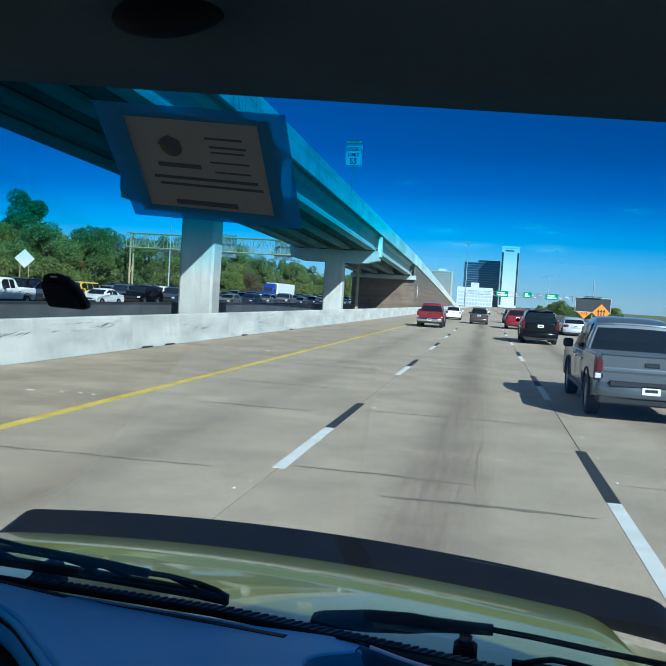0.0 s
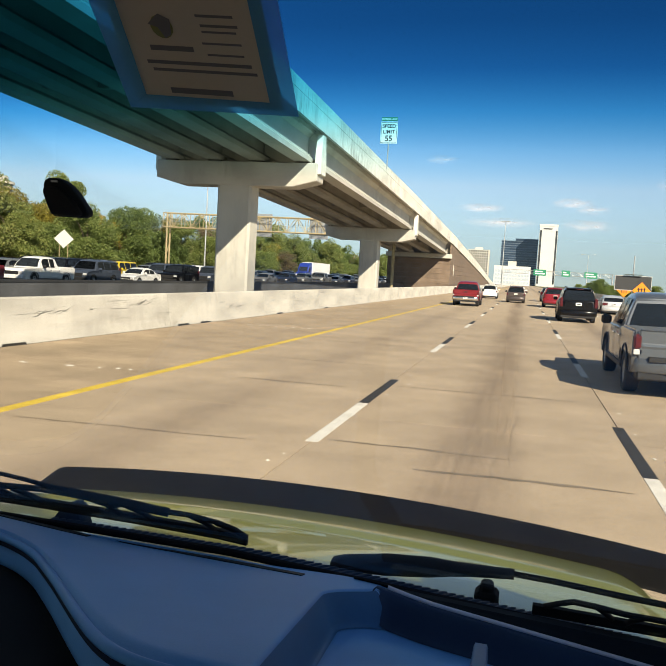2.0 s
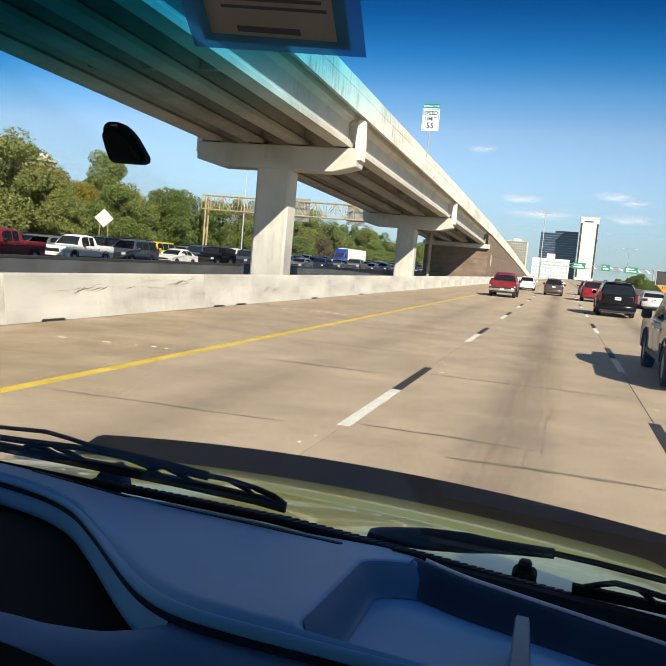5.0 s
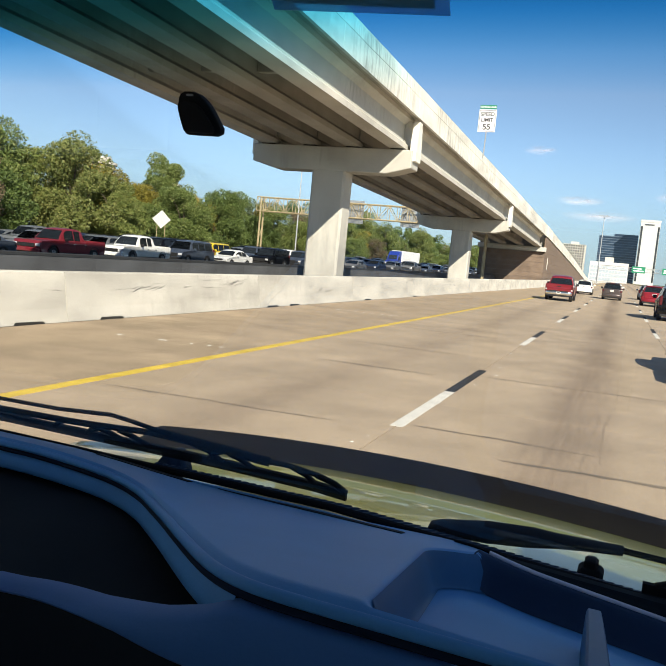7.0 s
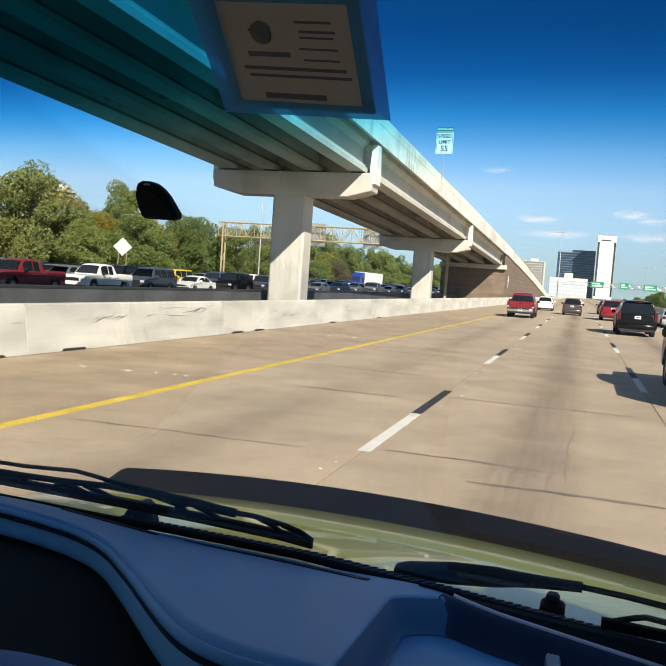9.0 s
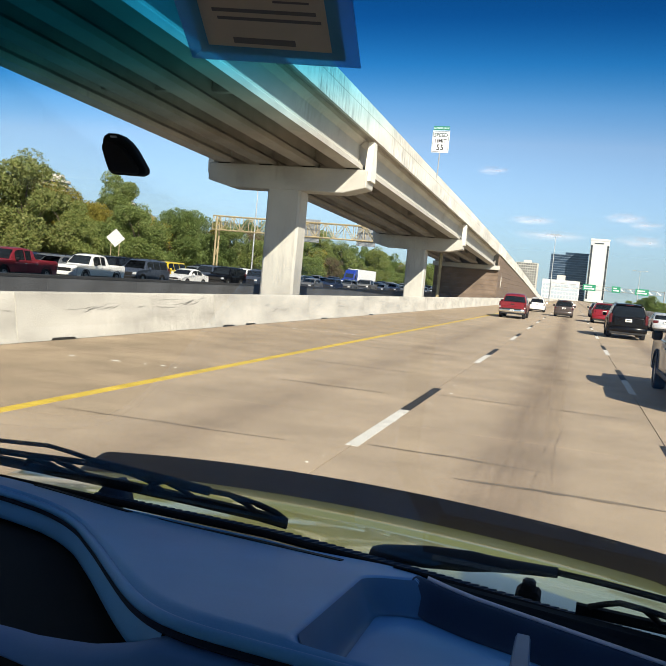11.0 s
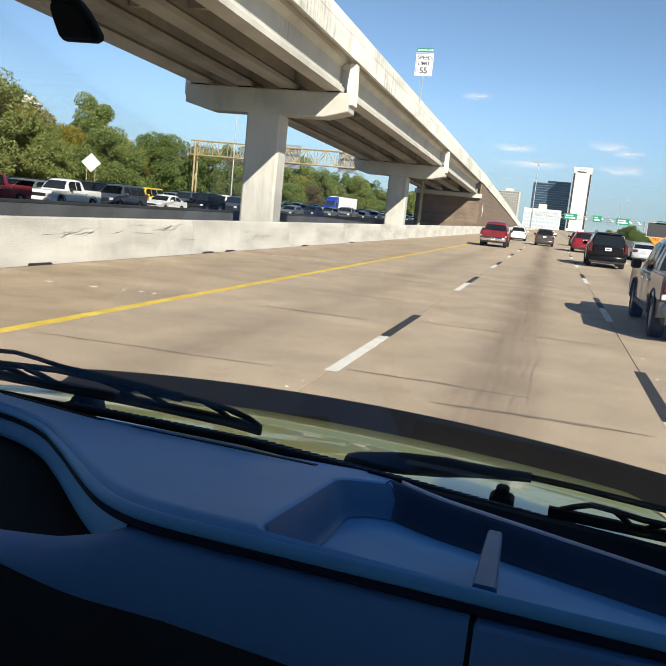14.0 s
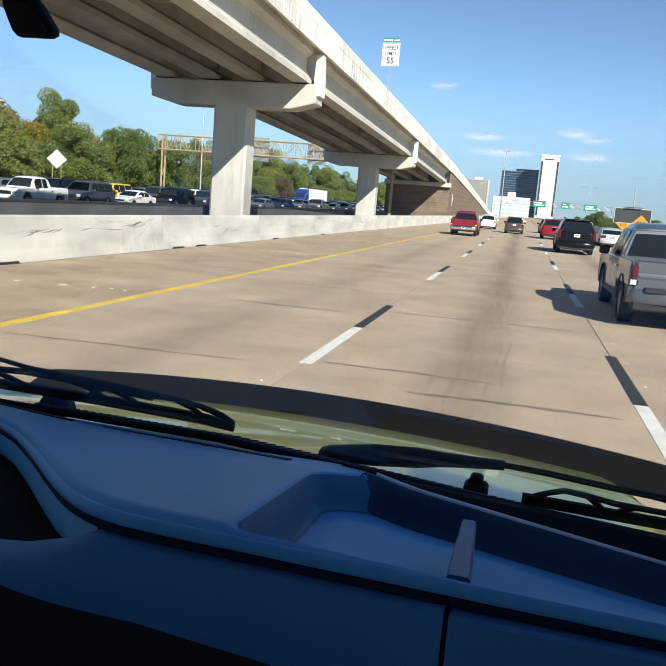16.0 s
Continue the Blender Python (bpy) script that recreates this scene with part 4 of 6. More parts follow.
    if kind == "pickup":
        for s in (-1, 1):
            bm = boxes((s * (w2 - 0.05) - 0.05, s * (w2 - 0.05) + 0.05, rear + 0.02, cbr, belt - 0.45, belt + 0.06))
            soften(bm, 0.04, 30.0, 3)
            part("bed_side", bm, body_m, e)
        bm = boxes((-w2 + 0.11, w2 - 0.11, rear - 0.02, rear + 0.07, belt - 0.50, belt + 0.07), bevel=0.02)
        sweep(bm, [(rear - 0.015, belt - 0.30), (rear - 0.034, belt - 0.24), (rear - 0.030, belt - 0.20), (rear - 0.012, belt - 0.16)], [(lambda u, v, x=x: (x, u, v)) for x in (-w2 + 0.16, w2 - 0.16)])
        sweep(bm, [(rear - 0.05, belt + 0.055), (rear - 0.02, belt + 0.085), (rear + 0.06, belt + 0.08), (rear + 0.05, belt + 0.04)], [(lambda u, v, x=x: (x, u, v)) for x in (-w2 + 0.13, w2 - 0.13)])
        part("tailgate", bm, body_m, e)
        part("tailgate_handle", boxes((-0.13, 0.13, rear - 0.045, rear - 0.015, belt - 0.14, belt - 0.06), bevel=0.01), M["trim"], e)
        part("bed_bulkhead", boxes((-w2 + 0.1, w2 - 0.1, cbr, cbr + 0.06, belt - 0.45, belt + 0.05)), body_m, e)
    elif kind in ("suv", "crossover"):
        part("spoiler", boxes((-wt + 0.06, wt - 0.06, yt1 - 0.16, yt1 + 0.05, ht - 0.09, ht - 0.03), bevel=0.02), body_m, e)
        part("brake_light", boxes((-0.2, 0.2, yt1 - 0.17, yt1 - 0.15, ht - 0.075, ht - 0.045)), M["taillight"], e)
        part("liftgate", boxes((-w2 + 0.25, w2 - 0.25, rear - 0.012, rear + 0.05, sill + 0.36, belt - 0.02), bevel=0.02), body_m, e)
        for s in (-1, 1):
            bm = bmesh.new()
            tube(bm, [(s * (wt - 0.08), yt1 + 0.2, ht - 0.005), (s * (wt - 0.08), yt1 + 0.3, ht + 0.05), (s * (wt - 0.08), yt0 - 0.5, ht + 0.05), (s * (wt - 0.08), yt0 - 0.4, ht - 0.005)], 0.022, 6)
            part("roof_rail", bm, M["trim"], e)
    for s in (-1, 1):
        for yc in (fa, ra):
            lip = bmesh.new()
            tube(lip, [(s * (w2 + 0.0), y, z) for y, z in arch(yc, ar + 0.012, sill + 0.02, 12)], 0.022, 6)
            part("wheel_arch_trim", lip, M["trim"], e)
        for y1, y0 in ((cbf - 0.40, cbf - 1.40), (cbf - 1.416, max(cbf - 2.34, ra + ar * 0.55))):
            if y1 - y0 > 0.4:
                part("door", door_skin(s * (w2 - 0.012), s, y0, y1, sill + 0.10, belt - 0.05, ra, ar), body_m, e)
    for x in (-w2 + 0.13, w2 - 0.13):
        for y in (fa, ra):
            wheel(e, x, y, wr, 0.26)
    return e


def at(x, y, turn=0.0):
    return pose(x, y, 0.0, 0, 0, turn)


OWN, JAM = "traffic ahead", "queue of oncoming cars"
vehicle("pickup_truck", "bright red crew-cab pickup with a chrome rear bumper", "pickup", "red", at(-4.35, 64), OWN)
vehicle("suv", "glossy black full-size SUV driving in the lane beside", "suv", "black", at(3.0, 47.5), OWN)
vehicle("car", "bronze-grey crossover driving ahead in the same lane", "crossover", "bronze", at(-0.75, 84), OWN)
vehicle("car", "white crossover beyond the red pickup", "crossover", "white", at(-4.0, 98), OWN)
vehicle("suv", "crimson family SUV with a dark rear window", "suv", "crimson", at(2.75, 74), OWN, H=1.78)
vehicle("car", "dark slate crossover far down the road", "crossover", "slate", at(2.9, 98), OWN)
vehicle("pickup_truck", "silver-grey pickup with a grey bumper and red tail lamps", "pickup", "silver", pose(3.02, 17.95, 0, 0, 0, 0), OWN)
vehicle("car", "pale silver saloon beside the shoulder", "sedan", "ice", at(6.9, 66), OWN)
vehicle("car", "white saloon far ahead", "sedan", "white", at(-0.6, 128), OWN)
rnd = random.Random(7)
tmpl = {}


def jam_car(kind, col, x, y, label):
    key = (kind, col)
    m = pose(x, y, -0.004, 0, 0, 180 + rnd.uniform(-1.2, 1.2))
    name = "pickup_truck" if kind == "pickup" else ("suv" if kind == "suv" else "car")
    if key not in tmpl:
        tmpl[key] = vehicle(name, label, kind, col, m, JAM)
    else:
        copy_thing(tmpl[key], m)


JAMS = [("sedan", "ice", "pale silver saloon in the oncoming queue"), ("sedan", "slate", "slate-blue saloon in the oncoming queue"), ("sedan", "white", "white saloon in the oncoming queue"),
        ("crossover", "grey", "grey crossover in the oncoming queue"), ("suv", "black", "black SUV in the oncoming queue"), ("pickup", "grey", "grey pickup with a chrome grille in the oncoming queue"),
        ("crossover", "white", "white crossover in the oncoming queue"), ("crossover", "navy", "navy crossover in the oncoming queue"), ("sedan", "grey", "grey saloon in the oncoming queue"),
        ("suv", "slate", "dark SUV in the oncoming queue"), ("pickup", "white", "white pickup in the oncoming queue")]
FIXED = {(0, 3): ("pickup", "maroon", "maroon pickup in the oncoming queue"), (0, 4): ("pickup", "white", "white pickup in the oncoming queue"), (1, 6): ("suv", "yellow", "yellow boxy SUV in the oncoming queue"), (0, 2): ("sedan", "slate", "slate-blue saloon in the oncoming queue"), (0, 1): ("crossover", "ice", "pale silver crossover in the oncoming queue")}
for lane, x in enumerate((-32.0, -35.7, -39.4, -43.1)):
    y = 18.0 + lane * 2.3
    for k in range(24 if lane < 3 else 20):
        kind, col, label = FIXED.get((lane, k), JAMS[rnd.randrange(len(JAMS))])
        jam_car(kind, col, x + rnd.uniform(-0.3, 0.3), y, label)
        y += rnd.uniform(6.2, 7.6) + k * 0.22


# a lorry far down the oncoming lanes
def lorry(m):
    e = thing("lorry", "blue sleeper-cab lorry pulling a long white box trailer", "lorry", m, JAM)
    blue = paint("deep_blue", (0.02, 0.05, 0.32), 0.2)
    # cab: front towards +y
    prof = [(-2.0, 0.5), (2.4, 0.5), (2.5, 1.2), (2.4, 1.75), (0.95, 2.0), (0.35, 3.05), (-0.5, 3.75), (-2.0, 3.95)]
    bm = bmesh.new()
    rows_ = [[bm.verts.new((x, y, z - dz)) for y, z in prof] for x, dz in ((-1.2, 0.12), (-1.05, 0.0), (1.05, 0.0), (1.2, 0.12))]
    for a, b in zip(rows_, rows_[1:]):
        for i in range(len(prof)):
            bm.faces.new((a[i], a[(i + 1) % len(prof)], b[(i + 1) % len(prof)], b[i]))
    bm.faces.new(rows_[0][::-1])
    bm.faces.new(rows_[-1])
    part("cab", bm, blue, e)
    bm = bmesh.new()
    quad_panel(bm, ((1.0, 0.93, 2.05), (-1.0, 0.93, 2.05), (-0.95, 0.38, 3.0), (0.95, 0.38, 3.0)), 0.05, 0.02)
    part("windscreen", bm, M["carglass"], e)
    for s in (-1, 1):
        part("side_window", boxes((s * 1.2 - 0.015, s * 1.2 + 0.015, -0.5, 0.5, 2.0, 2.75), bevel=0.01), M["carglass"], e)
        part("headlight", boxes((s * 0.95 - 0.2, s * 0.95 + 0.2, 2.38, 2.5, 1.1, 1.4), bevel=0.03), M["headlight"], e)
        part("mirror", boxes((s * 1.45 - 0.12, s * 1.45 + 0.12, 0.5, 0.65, 2.0, 2.7), bevel=0.04), M["trim"], e)
        part("fuel_tank", boxes((s * 1.0 - 0.2, s * 1.0 + 0.2, -1.6, -0.2, 0.45, 1.0), bevel=0.1), M["chrome"], e)
    part("grille", boxes((-0.6, 0.6, 2.42, 2.54, 0.85, 1.65), bevel=0.03), M["chrome"], e)
    part("bumper", boxes((-1.2, 1.2, 2.35, 2.6, 0.4, 0.8), bevel=0.06), M["chrome"], e)
    tr = part("trailer", boxes((-1.28, 1.28, -18.0, -2.5, 1.15, 4.05), bevel=0.04), M["sign_white"], e, "white box trailer")
    part("trailer_frame", boxes((-0.5, 0.5, -18.0, -1.5, 0.85, 1.15)), M["trim"], e)
    for x in (-1.05, 1.05):
        for y in (1.7, -1.2, -2.6, -15.5, -16.8):
            wheel(e, x, y, 0.5, 0.32)
    return e


lorry(pose(-47.2, 165, 0, 0, 0, 180))


# ---- trees ----
def leaf_mat(name, a, b, c):
    m = bpy.data.materials.new(name)
    m.use_nodes = True
    n, l = m.node_tree.nodes, m.node_tree.links
    bs = n["Principled BSDF"]
    bs.inputs["Roughness"].default_value = 0.6
    g, oi = n.new("ShaderNodeNewGeometry"), n.new("ShaderNodeObjectInfo")
    cr = n.new("ShaderNodeValToRGB")
    e = cr.color_ramp.elements
    e[0].color, e[1].color = (*a, 1), (*c, 1)
    e.new(0.55).color = (*b, 1)
    ad = n.new("ShaderNodeMath")
    ad.operation = "MULTIPLY_ADD"
    ad.inputs[1].default_value = 0.55
    sb = n.new("ShaderNodeMath")
    sb.operation = "MULTIPLY"
    sb.inputs[1].default_value = 0.5
    l.new(oi.outputs["Random"], sb.inputs[0])
    l.new(g.outputs["Random Per Island"], ad.inputs[0])
    l.new(sb.outputs[0], ad.inputs[2])
    l.new(ad.outputs[0], cr.inputs[0])
    l.new(cr.outputs[0], bs.inputs["Base Color"])
    tl, mx = n.new("ShaderNodeBsdfTranslucent"), n.new("ShaderNodeMixShader")
    l.new(cr.outputs[0], tl.inputs[0])
    mx.inputs[0].default_value = 0.3
    l.new(bs.outputs[0], mx.inputs[1])
    l.new(tl.outputs[0], mx.inputs[2])
    l.new(mx.outputs[0], n["Material Output"].inputs[0])
    return m


LEAF = [leaf_mat("green_leaves", (0.07, 0.12, 0.035), (0.15, 0.21, 0.055), (0.27, 0.29, 0.085)),
        leaf_mat("olive_leaves", (0.09, 0.135, 0.04), (0.17, 0.215, 0.06), (0.28, 0.28, 0.09)),
        leaf_mat("autumn_leaves", (0.12, 0.12, 0.02), (0.28, 0.23, 0.03), (0.46, 0.33, 0.045)),
        leaf_mat("dry_leaves", (0.11, 0.085, 0.05), (0.18, 0.14, 0.085), (0.24, 0.19, 0.12))]


def crown_mesh(seed, h, rad, low, leaves, size):
    r = np.random.default_rng(seed)
    k = 34
    u = r.random(k)
    zc = low + (h - low) * (0.08 + 0.85 * u)
    prof = np.sqrt(np.clip(np.sin(np.pi * np.clip(0.10 + 0.84 * (zc - low) / (h - low), 0, 1)), 0.05, 1))
    ang = r.random(k) * 2 * np.pi
    rr = rad * prof * np.sqrt(r.random(k)) * 0.85
    cen = np.stack([rr * np.cos(ang), rr * np.sin(ang), zc], 1)
    cr = rad * (0.20 + 0.20 * r.random(k))
    idx = r.integers(0, k, leaves)
    d = r.normal(size=(leaves, 3))
    d /= np.linalg.norm(d, axis=1)[:, None]
    p = cen[idx] + d * (cr[idx] * (0.55 + 0.5 * r.random(leaves) ** 0.6))[:, None] * np.array([1, 1, 0.8])
    p[:, 2] = np.maximum(p[:, 2], 0.15)
    a = r.normal(size=(leaves, 3)) + d * 0.3
    a /= np.linalg.norm(a, axis=1)[:, None]
    b = np.cross(a, r.normal(size=(leaves, 3)))
    b /= np.linalg.norm(b, axis=1)[:, None]
    s = (size * (0.6 + 0.8 * r.random(leaves)))[:, None]
    v = np.stack([p - a * s, p + b * s * 0.5, p + a * s, p - b * s * 0.5], 1).reshape(-1, 3)
    f = np.arange(leaves * 4).reshape(-1, 4)
    me = bpy.data.meshes.new("crown")
    me.from_pydata(v.tolist(), [], f.tolist())
    return me, cen


def tree(label, seed, h, rad, low, leaves, size, leaf, m):
    e = thing("tree", label, "tree", m, "row of trees")
    me, cen = crown_mesh(seed, h, rad, low, leaves, size)
    me.materials.append(leaf)
    link_mesh("crown", me, e)
    bm = bmesh.new()
    tube(bm, [(0, 0, -0.3), (0.08, 0.05, h * 0.2), (-0.05, 0.1, h * 0.45), (0.1, 0, h * 0.8)], 0.22, 8, 0.05)
    part("trunk", bm, M["bark"], e, smooth=True)
    bm = bmesh.new()
    for c in cen[:9]:
        z = min(h * 0.5, max(h * 0.15, c[2] * 0.5))
        tube(bm, [(0.03, 0.05, z), ((c[0]) * 0.5, (c[1]) * 0.5, (z + c[2]) * 0.55), tuple(c)], 0.09, 5, 0.02)
    part("limbs", bm, M["bark"], e, smooth=True)
    return e


KINDS = [("round green broadleaf tree with dense foliage", 1, 8.5, 4.2, 0.4, 24000, 0.118, LEAF[0]),
         ("olive green tree with a loose crown", 2, 9.5, 4.0, 0.8, 21000, 0.118, LEAF[1]),
         ("tree with leaves turning yellow", 3, 9.0, 3.8, 0.8, 21000, 0.115, LEAF[2]),
         ("low dense green shrub tree", 4, 5.5, 3.6, 0.1, 20000, 0.112, LEAF[0]),
         ("half bare brownish tree", 5, 8.0, 3.4, 1.0, 8500, 0.11, LEAF[3]),
         ("tall dark green tree", 6, 12.5, 4.4, 1.2, 25000, 0.13, LEAF[0])]
made = {}
rnd = random.Random(21)


def plant(kind, x, y, s):
    m = pose(x, y, -0.06, 0, 0, rnd.uniform(0, 360)) @ Matrix.Diagonal((s, s, s * rnd.uniform(0.9, 1.1), 1))
    if kind not in made:
        made[kind] = tree(*KINDS[kind], m)
    else:
        o = copy_thing(made[kind], Matrix.Identity(4))
        o.matrix_basis = m


y = 20.0
while y < 400:
    for row, (x0, choices) in enumerate(((-56.0, (0, 3, 3, 1, 0, 4)), (-63, (0, 1, 2, 0, 4)), (-73, (5, 1, 2, 5, 1)))):
        if rnd.random() < (0.95, 0.8, 0.6)[row]:
            plant(rnd.choice(choices), x0 + rnd.uniform(-2.2, 2.2), y + rnd.uniform(-2.5, 2.5), rnd.uniform(0.95, 1.40) * (0.9, 0.95, 0.82)[row])
    y += rnd.uniform(5.6, 8.2) * (1 + y / 300)
for k in range(16):
    plant(rnd.choice((3, 3, 0)), 19 + rnd.uniform(-2, 5), 150 + k * 9 + rnd.uniform(-3, 3), rnd.uniform(0.35, 0.5))

# ---- distance: buildings ----
FAR = 1200.0


def bld(name, label, x0, x1, y, depth, h, m):
    e = thing(name, label, "building")
    part("walls", boxes((x0, x1, y, y + depth, -1, h)), m, e)
    return e


def az(deg, y):
    return y * math.tan(radians(deg))


# tall white tower with two dark glass slots
y = 1250.0
x0, x1, h = az(0.78, y), az(2.02, y), 93
e = bld("office_tower", "tall white office tower with dark vertical window slots", x0, x1, y, 24, h, M["tower"])
for a, b in ((0.02, 0.12), (0.89, 0.985)):
    for k in range(22):
        part("window", boxes((x0 + (x1 - x0) * a, x0 + (x1 - x0) * b, y - 0.25, y + 0.2, 4 + k * 3.75, 7.6 + k * 3.75)), M["darkwin"], e)
part("parapet", boxes((x0 - 0.5, x1 + 0.5, y - 0.5, y + 24.5, h, h + 3.0)), M["tower"], e)
for k in range(7):
    part("roof_sign", boxes((x0 + 6 + k * 1.9, x0 + 7.3 + k * 1.9, y - 0.9, y - 0.5, h - 4.6, h - 3.0)), M["darkwin"], e)
for k in range(22):
    part("window", boxes((x1 - 0.2, x1 + 0.25, y + 2, y + 22, 4 + k * 3.75, 6.6 + k * 3.75)), M["darkwin"], e)
# dark blue glass block
y = 1300.0
x0, x1, h = az(-1.80, y), az(0.72, y), 69
e = bld("office_block", "dark blue glass office block with banded windows", x0, x1, y, 40, h, M["bluewin"])
part("roof_storey", boxes((x0 + 22, x1, y + 1, y + 38, h, h + 6)), M["bluewin"], e)
for k in range(18):
    z = 3 + k * 3.8
    for j in range(4):
        a, b = x0 + (x1 - x0) * j / 4, x0 + (x1 - x0) * (j + 1) / 4
        part("window", boxes((a + 0.15, b - 0.15, y - 0.3, y + 0.1, z, z + 2.7)), M["bluewin"], e)
part("spandrels", boxes(*[(x0, x1, y - 0.36, y + 0.1, 2.9 + k * 3.8 - 0.9, 2.9 + k * 3.8) for k in range(19)]), mat("blue_spandrel", (0.10, 0.13, 0.18), 0.4, var=0.15), e)
# low white building in front of it
y = 900.0
x0, x1, h = az(-2.2, y), az(0.35, y), 21.5
e = bld("low_office", "low white building with rows of pale windows", x0, x1, y, 30, h, M["tower"])
part("penthouse", boxes((x0 + 15, x0 + 24, y + 6, y + 20, h, h + 5.5)), M["cream"], e)
for k in range(4):
    for j in range(12):
        a = x0 + 1 + (x1 - x0 - 2) * j / 12
        part("window", boxes((a + 0.3, a + (x1 - x0 - 2) / 12 - 0.3, y - 0.25, y + 0.1, 1.5 + k * 4.2, 4.4 + k * 4.2)), M["palewin"], e)
# cream apartment tower with a grid of windows
y = 1000.0
x0, x1, h = az(-4.15, y), az(-2.62, y), 42
e = bld("apartment_tower", "cream apartment tower with a dense grid of windows", x0, x1, y, 22, h, M["cream"])
part("roof_house", boxes((x0 + 9, x0 + 18, y + 5, y + 15, h, h + 3.2)), M["cream"], e)
first = None
for k in range(13):
    for j in range(9):
        a = x0 + 0.8 + (x1 - x0 - 1.6) * j / 9
        if first is None:
            first = part("window", boxes((0, (x1 - x0 - 1.6) / 9 - 0.9, -0.2, 0.2, 0, 2.0)), M["darkwin"], e)
            o = first
        else:
            o = link_mesh("window", first.data, e)
        o.location = (a + 0.45, y, 2 + k * 3.1)
for k in range(13):
    part("balcony", boxes((x0 - 0.2, x1 + 0.2, y - 0.5, y + 0.1, 4.1 + k * 3.1, 4.6 + k * 3.1)), M["cream"], e)
# high-rises beyond the trees
for a0, a1, yy, h in ((-38.6, -36.4, 440.0, 49.0), (-33.4, -31.8, 620.0, 52.0)):
    x0, x1 = az(a0, yy), az(a1, yy)
    e = thing("apartment_tower", "pale high-rise with rounded stacked balconies beyond the trees", "building", pose((x0 + x1) / 2, yy, 0))
    rr = (x1 - x0) / 2
    bm = bmesh.new()
    tube(bm, [(0, 0, -1), (0, 0, h)], rr * 0.9, 20)
    part("walls", bm, M["darkwin"], e)
    for k in range(15):
        bm = bmesh.new()
        tube(bm, [(0, 0, 2 + k * h / 15.2), (0, 0, 3.4 + k * h / 15.2)], rr, 20)
        part("balcony", bm, M["cream"], e)
    bm = bmesh.new()
    tube(bm, [(0, 0, h), (0, 0, h + 3)], rr * 0.7, 16)
    part("roof_house", bm, M["cream"], e)

# ---- signs, gantries, lamps ----
GR = M["steel"]


def truss(e, x0, x1, y, z0, z1, m, n):
    bm = bmesh.new()
    for yy in (y - 0.6, y + 0.6):
        for z in (z0, z1):
            tube(bm, [(x0, yy, z), (x1, yy, z)], 0.085, 6)
    part("chords", bm, m, e)
    for k in range(n):
        a, b = x0 + (x1 - x0) * k / n, x0 + (x1 - x0) * (k + 1) / n
        bm = bmesh.new()
        for yy in (y - 0.6, y + 0.6):
            tube(bm, [(a, yy, z0), (a, yy, z1)], 0.05, 5)
            tube(bm, [(a, yy, z0 if k % 2 else z1), (b, yy, z1 if k % 2 else z0)], 0.05, 5)
        tube(bm, [(a, y - 0.6, z0), (b, y + 0.6, z0)], 0.04, 5)
        tube(bm, [(a, y - 0.6, z1), (b, y + 0.6, z1)], 0.04, 5)
        part("bracing", bm, m, e)


e = thing("sign_gantry", "weathered lattice sign gantry across the oncoming lanes", "gantry")
truss(e, -51.0, -16.9, 104.0, 7.2, 9.2, M["rust"], 24)
for x in (-50.4, -17.4):
    bm = bmesh.new()
    for yy in (103.5, 104.5):
        tube(bm, [(x, yy, -0.1), (x, yy, 9.2)], 0.14, 8)
    tube(bm, [(x, 103.5, 3), (x, 104.5, 5)], 0.05, 5)
    part("post", bm, M["rust"], e)
for a, b in ((-29.5, -26.8), (-38, -35)):
    part("sign_back", boxes((a, b, 104.72, 104.8, 6.5, 9.7)), M["steel"], e)

e = thing("sign_gantry", "grey overhead gantry with green direction signs", "gantry")
truss(e, -10.0, 36.0, 345.0, 6.5, 8.0, GR, 26)
for x in (-9.6, 35.6):
    bm = bmesh.new()
    tube(bm, [(x, 345, -0.1), (x, 345, 8.0)], 0.25, 8)
    part("post", bm, GR, e)
for a, b, z0, z1 in ((3.4, 8.6, 6.0, 8.6), (15.0, 18.4, 6.1, 8.7), (24.2, 29.4, 5.9, 8.5)):
    s = part("sign_board", boxes((a, b, 344.1, 344.2, z0, z1)), M["sign_green"], e, "green direction board")
    bm = bmesh.new()
    for k in range(2):
        box(bm, a + 0.6, b - 0.6 - k * 0.9, 344.06, 344.09, z0 + 0.6 + k * 0.9, z0 + 1.1 + k * 0.9)
    part("lettering", bm, M["sign_white"], s)

# speed limit sign on the viaduct's parapet
ys = 61.0
zs = 1.93 + SPREAD * (ztop(ys / SPREAD) - 1.93)
e = thing("speed_limit_sign", "white speed limit sign with green plate on the viaduct parapet", "sign", pose(-11.35, ys, zs, 0, 0, -4))
bm = bmesh.new()
tube(bm, [(-0.1, 0, -0.45), (0.12, 0, -0.45), (0.2, 0, -0.2), (0.22, 0, 1.9)], 0.05, 8)
part("pole", bm, GR, e)
part("bracket", boxes((-0.2, 0.14, -0.12, 0.12, -0.62, -0.3), bevel=0.02), GR, e)
s = part("sign_board", boxes((-0.46, 0.9, -0.09, -0.05, 1.55, 3.25), bevel=0.012), M["sign_white"], e)
bm = bmesh.new()
for q in ((-0.41, 0.85, 1.60, 1.63), (-0.41, 0.85, 3.17, 3.20), (-0.41, -0.38, 1.60, 3.20), (0.82, 0.85, 1.60, 3.20)):
    box(bm, q[0], q[1], -0.1, -0.085, q[2], q[3])
part("border", bm, M["sign_black"], s)
lettering("SPEED", 0.40, M["sign_black"], s, pose(0.22, -0.097, 2.76, 90))
